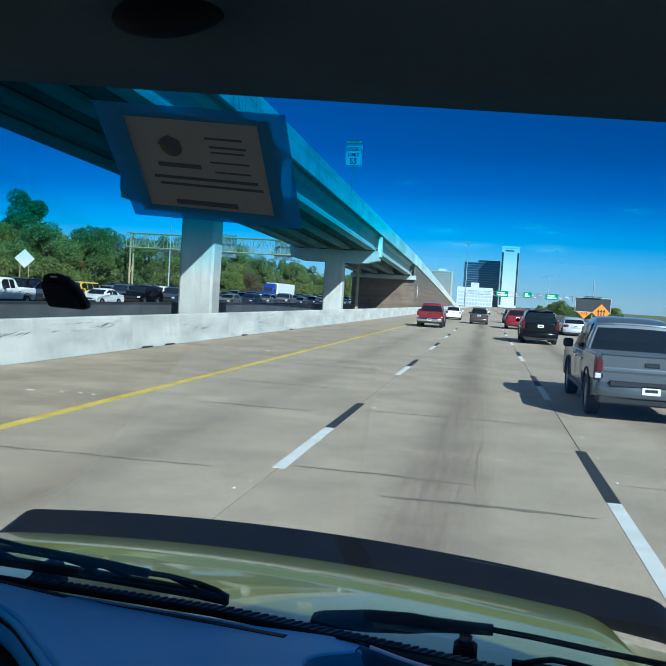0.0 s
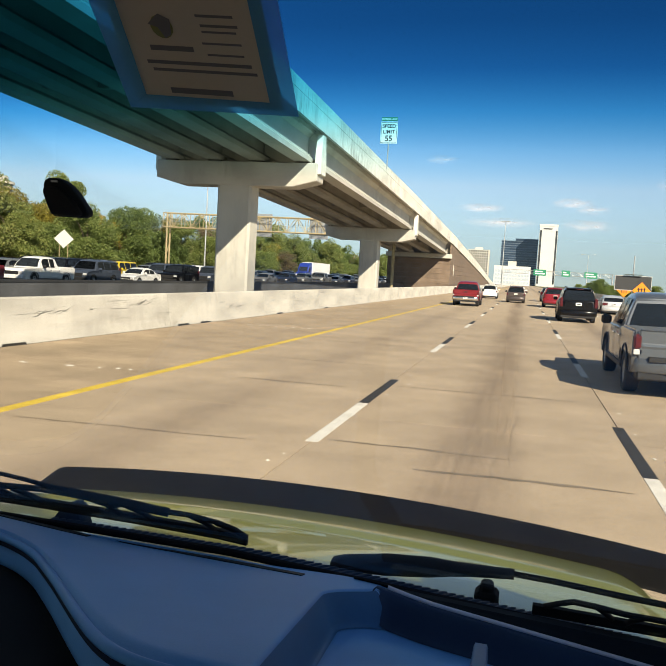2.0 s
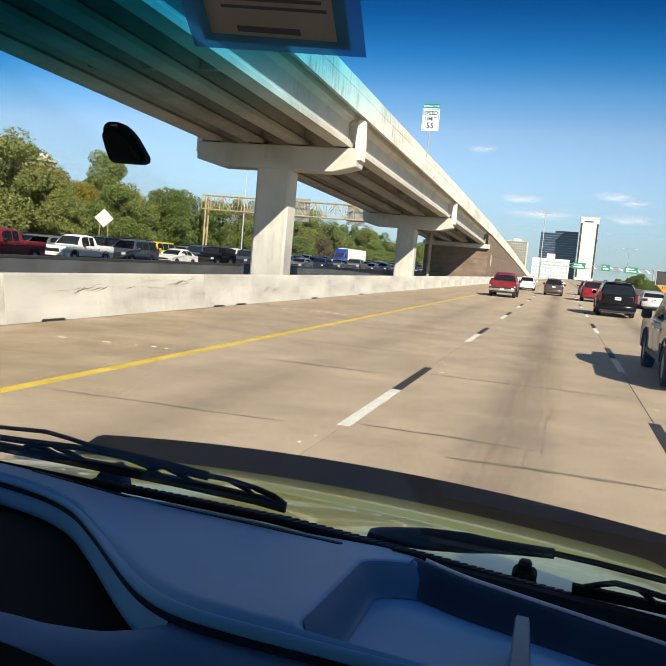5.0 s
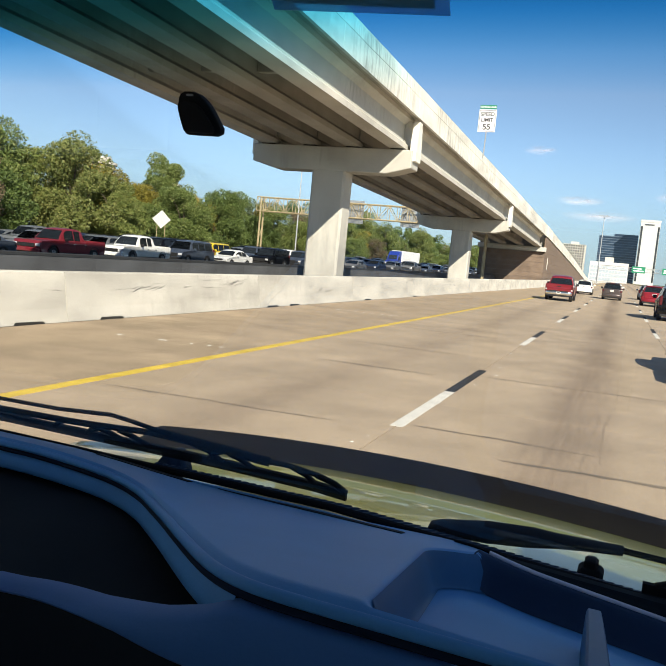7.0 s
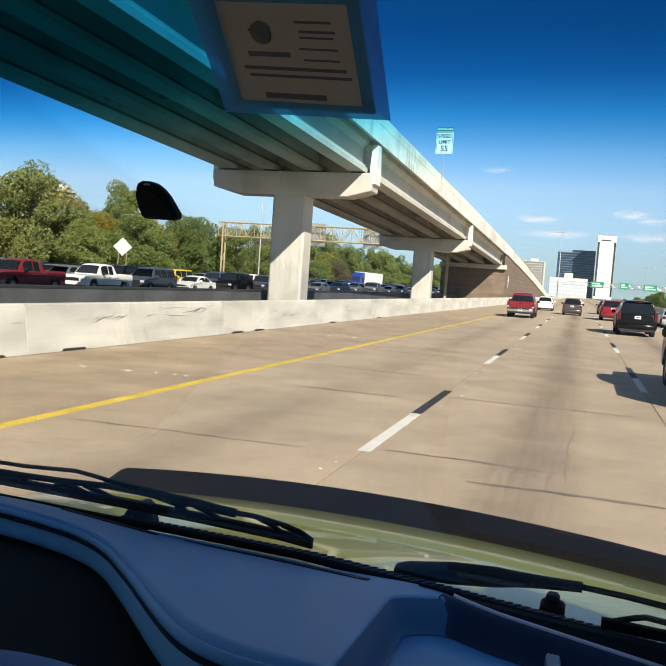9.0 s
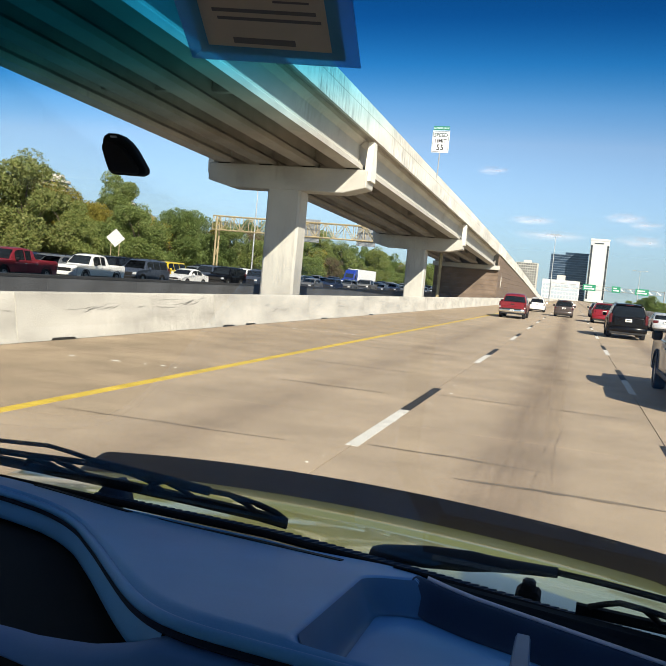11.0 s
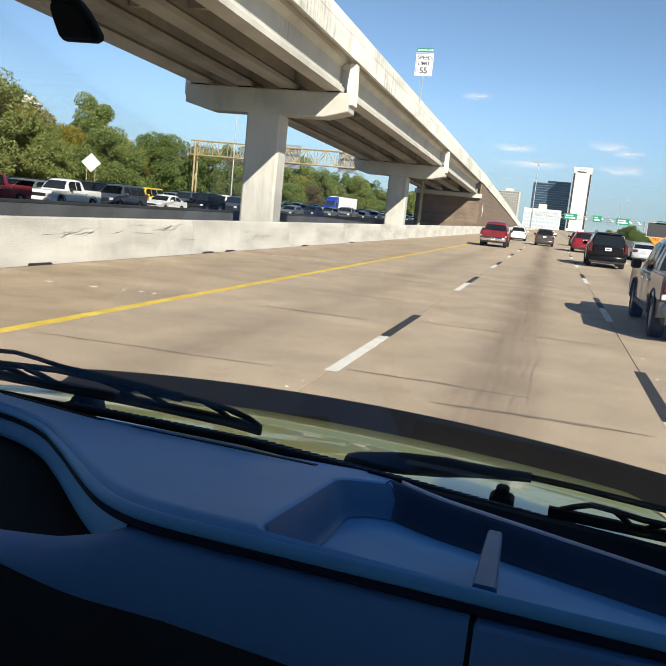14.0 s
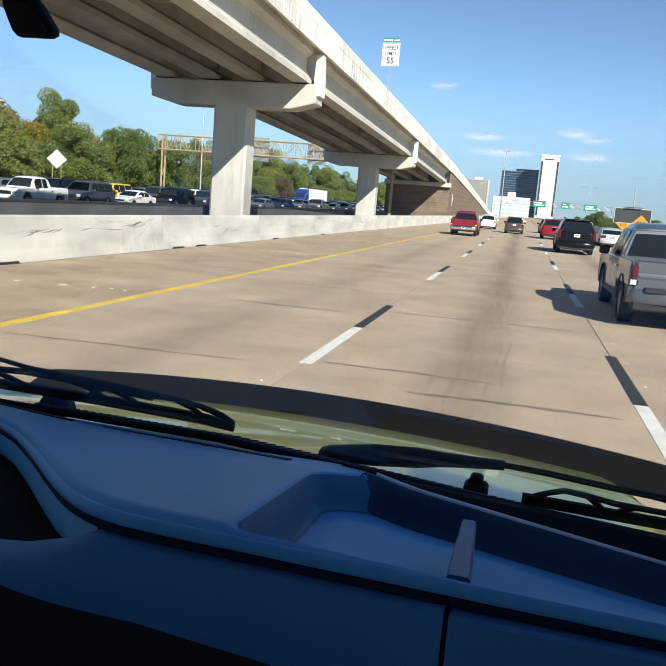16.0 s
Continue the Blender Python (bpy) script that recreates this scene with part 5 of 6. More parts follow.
lettering("LIMIT", 0.40, M["sign_black"], s, pose(0.22, -0.097, 2.33, 90))
lettering("55", 0.62, M["sign_black"], s, pose(0.22, -0.097, 1.74, 90))
s = part("plate", boxes((-0.42, 0.86, -0.09, -0.05, 3.30, 3.58), bevel=0.01), M["sign_green"], e, "green plate above the sign")
lettering("EXPRESS LANE", 0.19, M["sign_white"], s, pose(0.22, -0.097, 3.37, 90))

# back of a diamond warning sign on two posts
e = thing("warning_sign", "plain pale diamond sign seen from behind on two posts", "sign", pose(-50.5, 78, 0, 0, 0, 30))
bm = bmesh.new()
sweep(bm, [(0, 3.0), (1.05, 4.05), (0, 5.1), (-1.05, 4.05)], [(lambda u, v, y=y: (u, y, v)) for y in (-0.03, 0.03)])
part("sign_board", bm, M["tower"], e)
for x in (-0.45, 0.45):
    bm = bmesh.new()
    tube(bm, [(x, 0.08, -0.2), (x, 0.08, 4.3)], 0.05, 6)
    part("post", bm, M["rust"], e)

# street lamps
for x, y, h in ((-50.6, 118.0, 15.0), (-11.9, 420.0, 34.0), (22.0, 300.0, 14.0)):
    e = thing("street_lamp", "tall galvanised light pole", "street lamp", pose(x, y, 0))
    bm = bmesh.new()
    tube(bm, [(0, 0, -0.2), (0, 0, h * 0.5), (0, 0, h)], 0.16 if h < 20 else 0.3, 8, 0.07 if h < 20 else 0.14)
    part("pole", bm, GR, e)
    for k in range(6 if h > 20 else 2):
        a = 2 * math.pi * k / (6 if h > 20 else 2)
        d = Vector((math.cos(a), math.sin(a), 0))
        s = 1.9
        bm = bmesh.new()
        tube(bm, [Vector((0, 0, h - 0.1)), d * s + Vector((0, 0, h + 0.15))], 0.05, 5)
        part("arm", bm, GR, e)
        c = d * (s + 0.3)
        part("lamp_head", boxes((c.x - 0.45, c.x + 0.45, c.y - 0.3, c.y + 0.3, h + 0.0, h + 0.28), bevel=0.05), GR, e)

# electronic message board and roadwork signs on the right
e = thing("message_board", "dark switched-off message board on a roadside trailer", "sign", pose(11.2, 88, 0))
part("board", boxes((-1.8, 1.8, -0.12, 0.12, 2.0, 3.45), bevel=0.03), M["black_cap"], e)
part("frame", boxes((-1.86, 1.86, -0.09, 0.15, 1.93, 2.0), (-1.86, 1.86, -0.09, 0.15, 3.45, 3.52), (-1.86, -1.8, -0.09, 0.15, 2.0, 3.45), (1.8, 1.86, -0.09, 0.15, 2.0, 3.45)), M["steel"], e)
bm = bmesh.new()
tube(bm, [(0, 0.3, 0.5), (0, 0.3, 5.6)], 0.06, 8)
part("mast", bm, GR, e)
part("solar_panel", boxes((-0.9, 0.9, -0.5, 0.9, 3.60, 3.65), bevel=0.01), M["carglass"], e)
part("chassis", boxes((-0.9, 0.9, -1.0, 1.6, 0.42, 0.62), bevel=0.03), M["sign_orange"], e)
for x in (-0.95, 0.95):
    wheel(e, x, 0.3, 0.34, 0.2)
for x, y, z in ((11.0, 80, 1.95), (12.0, 102, 1.9)):
    e = thing("roadwork_sign", "orange diamond roadwork sign with black arrows", "sign", pose(x, y, 0))
    bm = bmesh.new()
    sweep(bm, [(0, z - 0.85), (0.85, z), (0, z + 0.85), (-0.85, z)], [(lambda u, v, q=q: (u, q, v)) for q in (-0.02, 0.02)])
    s_board = part("sign_board", bm, M["sign_orange"], e)
    bm = bmesh.new()
    for a in (-0.27, 0.0, 0.27):
        box(bm, a - 0.045, a + 0.045, -0.035, -0.022, z - 0.32, z + 0.13)
        sweep(bm, [(a - 0.12, z + 0.11), (a + 0.12, z + 0.11), (a, z + 0.33)], [(lambda u, v, q=q: (u, q, v)) for q in (-0.035, -0.022)])
    part("arrows", bm, M["sign_black"], s_board)
    bm = bmesh.new()
    tube(bm, [(0, 0.06, 0), (0, 0.06, z + 0.4)], 0.04, 6)
    part("post", bm, GR, e)
    bm = bmesh.new()
    tube(bm, [(-0.6, 0.06, 0.04), (0.6, 0.06, 0.04)], 0.035, 6)
    tube(bm, [(0, -0.6, 0.04), (0, 0.7, 0.04)], 0.035, 6)
    part("foot", bm, GR, e)

# thin fair-weather clouds, far off
m = bpy.data.materials.new("thin_cloud")
m.use_nodes = True
n, l = m.node_tree.nodes, m.node_tree.links
n.remove(n["Principled BSDF"])
df, tr, mx = n.new("ShaderNodeBsdfDiffuse"), n.new("ShaderNodeBsdfTransparent"), n.new("ShaderNodeMixShader")
df.inputs[0].default_value = (0.60, 0.55, 0.60, 1)
tc, gr, ns, mr, ml = n.new("ShaderNodeTexCoord"), n.new("ShaderNodeTexGradient"), n.new("ShaderNodeTexNoise"), n.new("ShaderNodeMapRange"), n.new("ShaderNodeMath")
gr.gradient_type = "SPHERICAL"
ns.inputs["Scale"].default_value, ns.inputs["Detail"].default_value = 1.9, 6
mr.inputs["From Min"].default_value, mr.inputs["From Max"].default_value = 0.30, 0.62
ml.operation = "MULTIPLY"
oi, va = n.new("ShaderNodeObjectInfo"), n.new("ShaderNodeVectorMath")
va.operation = "ADD"
sc = n.new("ShaderNodeVectorMath")
sc.operation = "SCALE"
sc.inputs["Scale"].default_value = 40.0
l.new(oi.outputs["Random"], sc.inputs[0])
l.new(tc.outputs["Object"], va.inputs[0])
l.new(sc.outputs[0], va.inputs[1])
l.new(va.outputs[0], ns.inputs["Vector"])
l.new(tc.outputs["Object"], gr.inputs[0])
l.new(ns.outputs["Fac"], mr.inputs[0])
l.new(gr.outputs["Fac"], ml.inputs[0])
l.new(mr.outputs[0], ml.inputs[1])
g2 = n.new("ShaderNodeMath")
g2.operation = "MULTIPLY"
g2.inputs[1].default_value = 0.60
g2.use_clamp = True
l.new(ml.outputs[0], g2.inputs[0])
l.new(g2.outputs[0], mx.inputs[0])
l.new(tr.outputs[0], mx.inputs[1])
l.new(df.outputs[0], mx.inputs[2])
l.new(mx.outputs[0], n["Material Output"].inputs[0])
for deg, el, wd, ht in ((2.9, 5.8, 85, 24), (4.3, 5.4, 70, 20), (4.1, 4.3, 110, 24), (-3.4, 5.3, 100, 20), (9.6, 7.2, 90, 22), (-6.4, 8.6, 70, 20), (-2.0, 4.3, 150, 22), (-14.0, 7.0, 180, 26)):
    yy = 3200.0
    bm = bmesh.new()
    bmesh.ops.create_grid(bm, x_segments=12, y_segments=8, size=1.0)
    for v in bm.verts:
        v.co.z = -0.15 * (1 - v.co.x ** 2) * (1 - v.co.y ** 2)
    c = part("cloud", bm, m, None, m=pose(az(deg, yy), yy, 2 + yy * math.tan(radians(el)), 90) @ Matrix.Diagonal((wd, ht, 60, 1)))
    tagged(c, "thin white fair-weather cloud", "cloud", kind="structure")

# added see-through sheet, painted as haze, that dims the bright low sky
m = bpy.data.materials.new("painted_haze")
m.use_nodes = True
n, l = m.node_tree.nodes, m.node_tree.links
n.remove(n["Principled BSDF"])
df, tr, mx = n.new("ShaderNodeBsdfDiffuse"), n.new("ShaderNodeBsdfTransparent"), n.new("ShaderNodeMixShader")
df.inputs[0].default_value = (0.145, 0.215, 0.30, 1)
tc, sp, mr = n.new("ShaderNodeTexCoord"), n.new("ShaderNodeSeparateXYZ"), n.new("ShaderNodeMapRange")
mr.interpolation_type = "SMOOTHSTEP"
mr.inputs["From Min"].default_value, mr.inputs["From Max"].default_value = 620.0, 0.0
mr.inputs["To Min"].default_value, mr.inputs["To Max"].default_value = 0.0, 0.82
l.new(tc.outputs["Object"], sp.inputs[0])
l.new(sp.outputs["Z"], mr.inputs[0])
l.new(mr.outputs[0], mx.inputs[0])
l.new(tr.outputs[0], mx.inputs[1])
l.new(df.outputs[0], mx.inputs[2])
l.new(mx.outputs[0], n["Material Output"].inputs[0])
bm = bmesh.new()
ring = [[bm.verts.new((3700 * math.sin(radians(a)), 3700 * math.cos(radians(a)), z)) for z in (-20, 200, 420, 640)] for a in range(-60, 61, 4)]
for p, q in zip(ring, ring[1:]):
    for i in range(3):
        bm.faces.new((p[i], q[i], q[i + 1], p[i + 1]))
tagged(part("backdrop", bm, m, None, smooth=True), "pale blue painted haze sheet toning down the low sky", "sky", kind="structure")


# ---- the truck's cab ----
truck = thing("truck", "yellow truck cab with a blue-grey dashboard and black hood deflector", "truck", CAB)


def gy(z, off=0.0):
    """The windshield's depth at height z."""
    return 0.70 - 1.08 * z + off


def interp(pts, x):
    if x <= pts[0][0]:
        return pts[0][1]
    for (a, za), (b, zb) in zip(pts, pts[1:]):
        if x <= b:
            t = (x - a) / (b - a)
            return za + (zb - za) * t
    return pts[-1][1]


def smooth(a, b, x):
    t = min(1.0, max(0.0, (x - a) / (b - a)))
    return t * t * (3 - 2 * t)


def grid(xs, rows, fn):
    bm = bmesh.new()
    vs = [[bm.verts.new(fn(x, r)) for r in rows] for x in xs]
    for a, b in zip(vs, vs[1:]):
        for i in range(len(rows) - 1):
            bm.faces.new((a[i], a[i + 1], b[i + 1], b[i]))
    return bm


def frange(a, b, n):
    return [a + (b - a) * k / n for k in range(n + 1)]


# windshield and its seal
bm = bmesh.new()
zb0, zt0 = -0.56, 0.305
q = [(-1.62, zb0), (0.72, zb0), (0.66, zt0), (-1.56, zt0)]
sweep(bm, q, [(lambda u, v, o=o: (u, gy(v, o), v)) for o in (0.0, 0.006)])
ws = part("windshield", bm, M["windshield"], truck, "windshield with a blue shade band")
ws.visible_shadow = False
base_z = lambda x: -0.440 - 0.105 * max(0.0, x + 0.45) - 0.010 * min(0.0, x + 0.45)
bm = bmesh.new()
tube(bm, [(x, gy(base_z(x)) - 0.004, base_z(x)) for x in frange(-1.6, 0.7, 24)], 0.0065, 8)
part("seal", bm, M["rubber"], ws)

# dashboard top: a pad that falls away towards the glass, with a tray let into it
FRONT = [(-1.5, 1.075), (-1.10, 1.070), (-0.95, 1.064), (-0.85, 1.056), (-0.79, 1.045), (-0.73, 1.015), (-0.67, 0.968), (-0.61, 0.905), (-0.55, 0.840), (-0.49, 0.772), (-0.44, 0.716), (-0.396, 0.668), (-0.365, 0.638), (-0.337, 0.616), (-0.31, 0.602), (-0.285, 0.595), (-0.22, 0.590), (0.7, 0.587)]
front_y = lambda x: sum(interp(FRONT, x + d) for d in (-0.02, -0.01, 0.0, 0.01, 0.02)) / 5


def top_z(x, y):
    """The pad without its tray."""
    z = -0.168 - 0.241 * y + 0.018 * smooth(0.60, 1.00, -x)
    z -= (0.042 + 0.105 * smooth(0.60, 1.20, y)) * max(0.0, min(x, 0.5) + 0.2)
    return z - 0.013 * smooth(0.98, 1.12, y) * smooth(-0.27, -0.10, x)


back_y = lambda x: gy(base_z(x)) - 0.032


def pad_z(x, y):
    xl = -0.202 - 0.115 * (y - 0.60)
    corner = 0.07 * smooth(1.0, 1.16, y)
    inside = smooth(xl + corner - 0.003, xl + corner + 0.022, x) * smooth(0.603, 0.628, y) * (1 - smooth(back_y(x) - 0.052, back_y(x) - 0.012, y))
    return top_z(x, y) - 0.052 * inside


def pad(x, r):
    y0, y1 = front_y(x), gy(base_z(x)) - 0.015
    y = y0 + (y1 - y0) * r
    z = pad_z(x, y)
    z -= 0.008 * (1 - smooth(0.0, 0.045, r)) ** 2
    return (x, y, z if r < 0.99 else max(z, base_z(x) - 0.004))


bm = grid(frange(-1.5, -0.29, 80) + frange(-0.286, -0.15, 40) + frange(-0.14, 0.68, 40), [0, 0.005, 0.012, 0.022, 0.034] + frange(0.045, 1.0, 96), pad)
dash = part("dashboard", bm, M["dash"], truck, "blue moulded dashboard top", smooth=True)
edge_z = lambda x, y: -0.168 - 0.241 * y + 0.018 * smooth(0.60, 1.00, -x) - 0.012 * max(0.0, x + 0.2)
curve = [(x, front_y(x)) for x in frange(-1.5, 0.68, 150)]
bm = bmesh.new()
tube(bm, [(x, y - 0.003, edge_z(x, y) - 0.010) for x, y in curve], 0.006, 8)
part("lip", bm, M["dash"], dash, smooth=True)
bm = bmesh.new()
tube(bm, [(x, y - 0.003, edge_z(x, y) - 0.0195) for x, y in curve], 0.0045, 8)
part("groove", bm, M["dashseam"], dash, smooth=True)
# band under the lip, which closes the instrument hollow
bm = bmesh.new()
band = []
for x, y in curve:
    if x > -0.315:
        break
    z = edge_z(x, y)
    band.append([bm.verts.new((x + dx, y - dy, z - dz)) for dx, dy, dz in ((0, 0.000, 0.022), (0, 0.006, 0.029), (0, 0.012, 0.042), (0, 0.012, 0.050), (0, 0.0, 0.056), (0, -0.03, 0.060))])
for p, q in zip(band, band[1:]):
    for i in range(5):
        bm.faces.new((p[i], q[i], q[i + 1], p[i + 1]))
part("front_band", bm, M["dash"], dash, smooth=True)
# lower panel: full height beside the glove box, a narrow strip under the instrument hollow
UPPER = [(-1.5, -0.475), (-0.60, -0.408), (-0.48, -0.390), (-0.397, -0.370), (-0.345, -0.352), (-0.325, -0.342), (-0.310, -0.337), (-0.02, -0.336)]
LOWER = [(-1.5, -0.480), (-0.60, -0.416), (-0.44, -0.401), (-0.27, -0.402), (-0.15, -0.411), (-0.02, -0.425)]
bm = bmesh.new()
cols = []
for x in frange(-1.5, -0.0205, 130):
    zu, zl = interp(UPPER, x), interp(LOWER, x)
    yu = 0.578 if x > -0.33 else 0.578 + 0.05 * smooth(0.33, 0.6, -x)
    cols.append([bm.verts.new(c) for c in ((x, yu + 0.03, zu - 0.001), (x, yu + 0.004, zu), (x, yu - 0.001, zu - 0.006), (x, yu - 0.006, zl + 0.005), (x, yu - 0.001, zl), (x, yu + 0.03, zl))])
for p, q in zip(cols, cols[1:]):
    for i in range(5):
        bm.faces.new((p[i], q[i], q[i + 1], p[i + 1]))
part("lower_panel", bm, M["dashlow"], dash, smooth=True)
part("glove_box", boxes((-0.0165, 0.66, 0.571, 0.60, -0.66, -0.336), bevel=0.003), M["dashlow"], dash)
part("seam", boxes((-0.0205, -0.0165, 0.577, 0.60, -0.66, -0.338)), M["dashblack"], dash)
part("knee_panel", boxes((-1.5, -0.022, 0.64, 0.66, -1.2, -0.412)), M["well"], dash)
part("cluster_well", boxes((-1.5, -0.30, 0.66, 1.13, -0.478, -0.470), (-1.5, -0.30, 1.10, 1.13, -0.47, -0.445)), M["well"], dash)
# tray divider
bm = bmesh.new()
sec = [(-1.12, 0.0), (-1.0, 0.93), (-0.78, 1.0), (0.78, 1.0), (1.0, 0.93), (1.12, 0.0)]
sweep(bm, sec, [(lambda u, v, y=y, k=k, w=w: (-0.0150 - 0.034 * (y - 0.62) + u * w, y, top_z(0, y) - 0.054 + v * (k - 0.168 - 0.241 * y - top_z(0, y) + 0.054))) for y, k, w in ((0.618, -0.010, 0.0100), (0.70, -0.009, 0.0096), (0.83, -0.010, 0.0090), (0.92, -0.012, 0.0086), (0.945, -0.022, 0.0084), (0.955, -0.050, 0.0080))])
part("tray_divider", bm, M["slate"], dash)
# rim at the back of the tray, painted pale for the light it catches
bm = bmesh.new()
rim = [(x, back_y(x)) for x in frange(-0.185, 0.68, 24)]
tube(bm, [(x, y, top_z(x, y) + 0.0025) for x, y in rim], 0.0040, 8)
part("tray_rim", bm, mat("lit_rim_plastic", (0.74, 0.74, 0.80), 0.3, var=0.1), dash)
# charcoal sheet over the tray's back wall, its shade put into the colour
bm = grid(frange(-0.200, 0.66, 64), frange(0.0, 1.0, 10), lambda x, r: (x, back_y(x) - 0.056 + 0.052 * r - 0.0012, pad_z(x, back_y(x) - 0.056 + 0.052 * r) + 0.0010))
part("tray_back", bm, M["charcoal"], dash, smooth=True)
# slate sheet over the tray's side wall, its shade put into the colour
def side(y, r):
    xl = -0.202 - 0.115 * (y - 0.60) + 0.07 * smooth(1.0, 1.16, y)
    x = xl + 0.001 + 0.024 * r
    return (x + 0.0010, y, pad_z(x, y) + 0.0012)


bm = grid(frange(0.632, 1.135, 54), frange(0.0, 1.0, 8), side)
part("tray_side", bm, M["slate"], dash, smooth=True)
# black vent strip between the rim and the glass
STRIP = [(0.003, 0.0), (0.0070, 0.6), (0.0092, 1.12), (0.030, 1.12)]
bm = grid(frange(-0.24, 0.66, 30), STRIP, lambda x, r: (x, back_y(x) + r[0], top_z(x, back_y(x)) + 0.003 + (base_z(x) + 0.001 - top_z(x, back_y(x))) * r[1]))
part("vent_strip", bm, M["dashblack"], dash)
# defroster slots
for a, b, ya, yb in ((-0.90, -0.70, 1.155, 1.150), (-0.655, -0.31, 1.165, 1.125)):
    bm = bmesh.new()
    n = max(4, int((b - a) / 0.03))
    xs = frange(a, b, n)
    vs = []
    for x in xs:
        y = ya + (yb - ya) * (x - a) / (b - a)
        zz = top_z(x, y)
        vs.append([bm.verts.new((x, y + o, zz - 0.241 * o + h)) for o, h in ((-0.010, 0.0015), (0.010, 0.0015), (0.010, -0.006), (-0.010, -0.006))])
    for p, r in zip(vs, vs[1:]):
        for i in range(4):
            bm.faces.new((p[i], p[(i + 1) % 4], r[(i + 1) % 4], r[i]))
    bm.faces.new(vs[0])
    bm.faces.new(vs[-1][::-1])
    part("defroster_slot", bm, M["dashblack"], dash)

# cowl, hood and deflector
COWL_Z = lambda x, r: base_z(x) - 0.012 - 0.055 * r - 0.03 * ((x + 0.6) / 0.95) ** 2 * r
bm = grid(frange(-1.6, 0.7, 40), (0, 0.35, 0.7, 1.0), lambda x, r: (x, gy(base_z(x)) + 0.008 + 0.15 * r, COWL_Z(x, r)))
cowl = part("cowl", bm, M["hood"], truck, "yellow cowl panel with a black ribbed grille", smooth=True)
GRILLE = [(-1.6, 0.002), (-0.95, 0.003), (-0.60, 0.026), (-0.35, 0.050), (0.7, 0.060)]
bm = grid(frange(-1.6, 0.7, 60), frange(0, 1, 4), lambda x, r: (x, gy(base_z(x)) + 0.006 + interp(GRILLE, x) * r, COWL_Z(x, interp(GRILLE, x) * r / 0.15) + 0.004))
part("grille", bm, M["rubber"], cowl)
bm = bmesh.new()
for x in frange(-0.80, 0.66, 104):
    w = interp(GRILLE, x)
    ya = gy(base_z(x)) + 0.008
    sweep(bm, [(-0.0048, 0.0), (0.0048, 0.0), (0.0030, 0.015), (-0.0030, 0.015)], [(lambda u, v, y=y, r=r, e=e: (x + u + 0.4 * (y - ya), y, COWL_Z(x, r / 0.15) + 0.003 + v * e)) for y, r, e in ((ya, 0.002, 0.5), (ya + w * 0.7, w * 0.7, 1.0), (ya + w + 0.002, w + 0.002, 1.1))])
part("ribs", bm, M["charcoal"], cowl)
UC = lambda x: (x + 0.60) / 0.88
hood_top = lambda x: -0.612 - 0.048 * UC(x) ** 2
hood_cowl = lambda x: -0.537 - 0.045 * UC(x) ** 2


def hood_pt(x, r):
    y = 1.335 + (2.12 - 1.335) * r
    z = hood_cowl(x) + (hood_top(x) - 0.054 - hood_cowl(x)) * r + 0.022 * math.sin(math.pi * r)
    z += 0.010 * smooth(0.52, 0.56, r) * (1 - smooth(0.9, 1.0, r)) - 0.05 * smooth(0.8, 1.0, abs(UC(x)) * 0.9) ** 2
    return (x, y, z)


bm = grid(frange(-1.58, 0.58, 74), frange(0, 1, 36), hood_pt)
hood = part("hood", bm, M["hood"], truck, "glossy yellow hood", smooth=True)
# the hood's front drops to the grille
bm = grid(frange(-1.54, 0.58, 42), (0, 0.3, 0.6, 1.0), lambda x, r: (x, 2.12 + 0.10 * math.sin(r * 1.57), hood_pt(x, 1)[2] - 0.75 * (1 - math.cos(r * 1.57))))
part("hood_front", bm, M["hood"], hood, smooth=True)


def defl(x, r):
    end = smooth(-1.615, -1.45, x) * (1 - smooth(0.42, 0.60, x))
    y = 2.03 + 0.17 * r
    lo = hood_top(x) - 0.05
    return (x, y, lo + (hood_top(x) - lo) * r * end + 0.004 - (1 - end) * 0.05)


bm = grid(frange(-1.60, 0.60, 88), frange(0, 1, 6), defl)
bmesh.ops.solidify(bm, geom=list(bm.faces), thickness=0.005)
part("bug_deflector", bm, M["deflector"], hood, "black plastic bug deflector", smooth=True)
# rubber cap of the left wiper pivot
bm = bmesh.new()
sweep(bm, [(-0.036, -0.012), (0.036, -0.014), (0.020, 0.034), (-0.004, 0.033)], [(lambda u, v, y=y: (-0.795 + u, y, -0.452 + v)) for y in (1.215, 1.262)])
bmesh.ops.bevel(bm, geom=list(bm.edges), offset=0.006, segments=2, affect="EDGES")
part("pivot_cap", bm, M["charcoal"], cowl, smooth=True)
# washer nozzle
bm = bmesh.new()
box(bm, -0.062, -0.020, 1.345, 1.39, -0.56, -0.512, bevel=0.006)
box(bm, -0.053, -0.030, 1.352, 1.383, -0.53, -0.497, bevel=0.005)
part("washer_nozzle", bm, M["rubber"], cowl)


# wipers
def wiper_set(blade, arm, claws, arm_r):
    w = part("wiper", tube(bmesh.new(), arm, arm_r[0], 8, arm_r[1]), M["wiper"], truck, "black windscreen wiper", smooth=True)
    bm = bmesh.new()
    sweep(bm, [(-0.004, -0.009), (0.004, -0.009), (0.006, 0.007), (-0.006, 0.007)], [(lambda u, v, p=p: (p[0], p[1] + u, p[2] + v)) for p in blade])
    part("blade", bm, M["rubber"], w)
    for c in claws:
        part("claw", tube(bmesh.new(), c, 0.005, 6), M["wiper"], w, smooth=True)
    return w


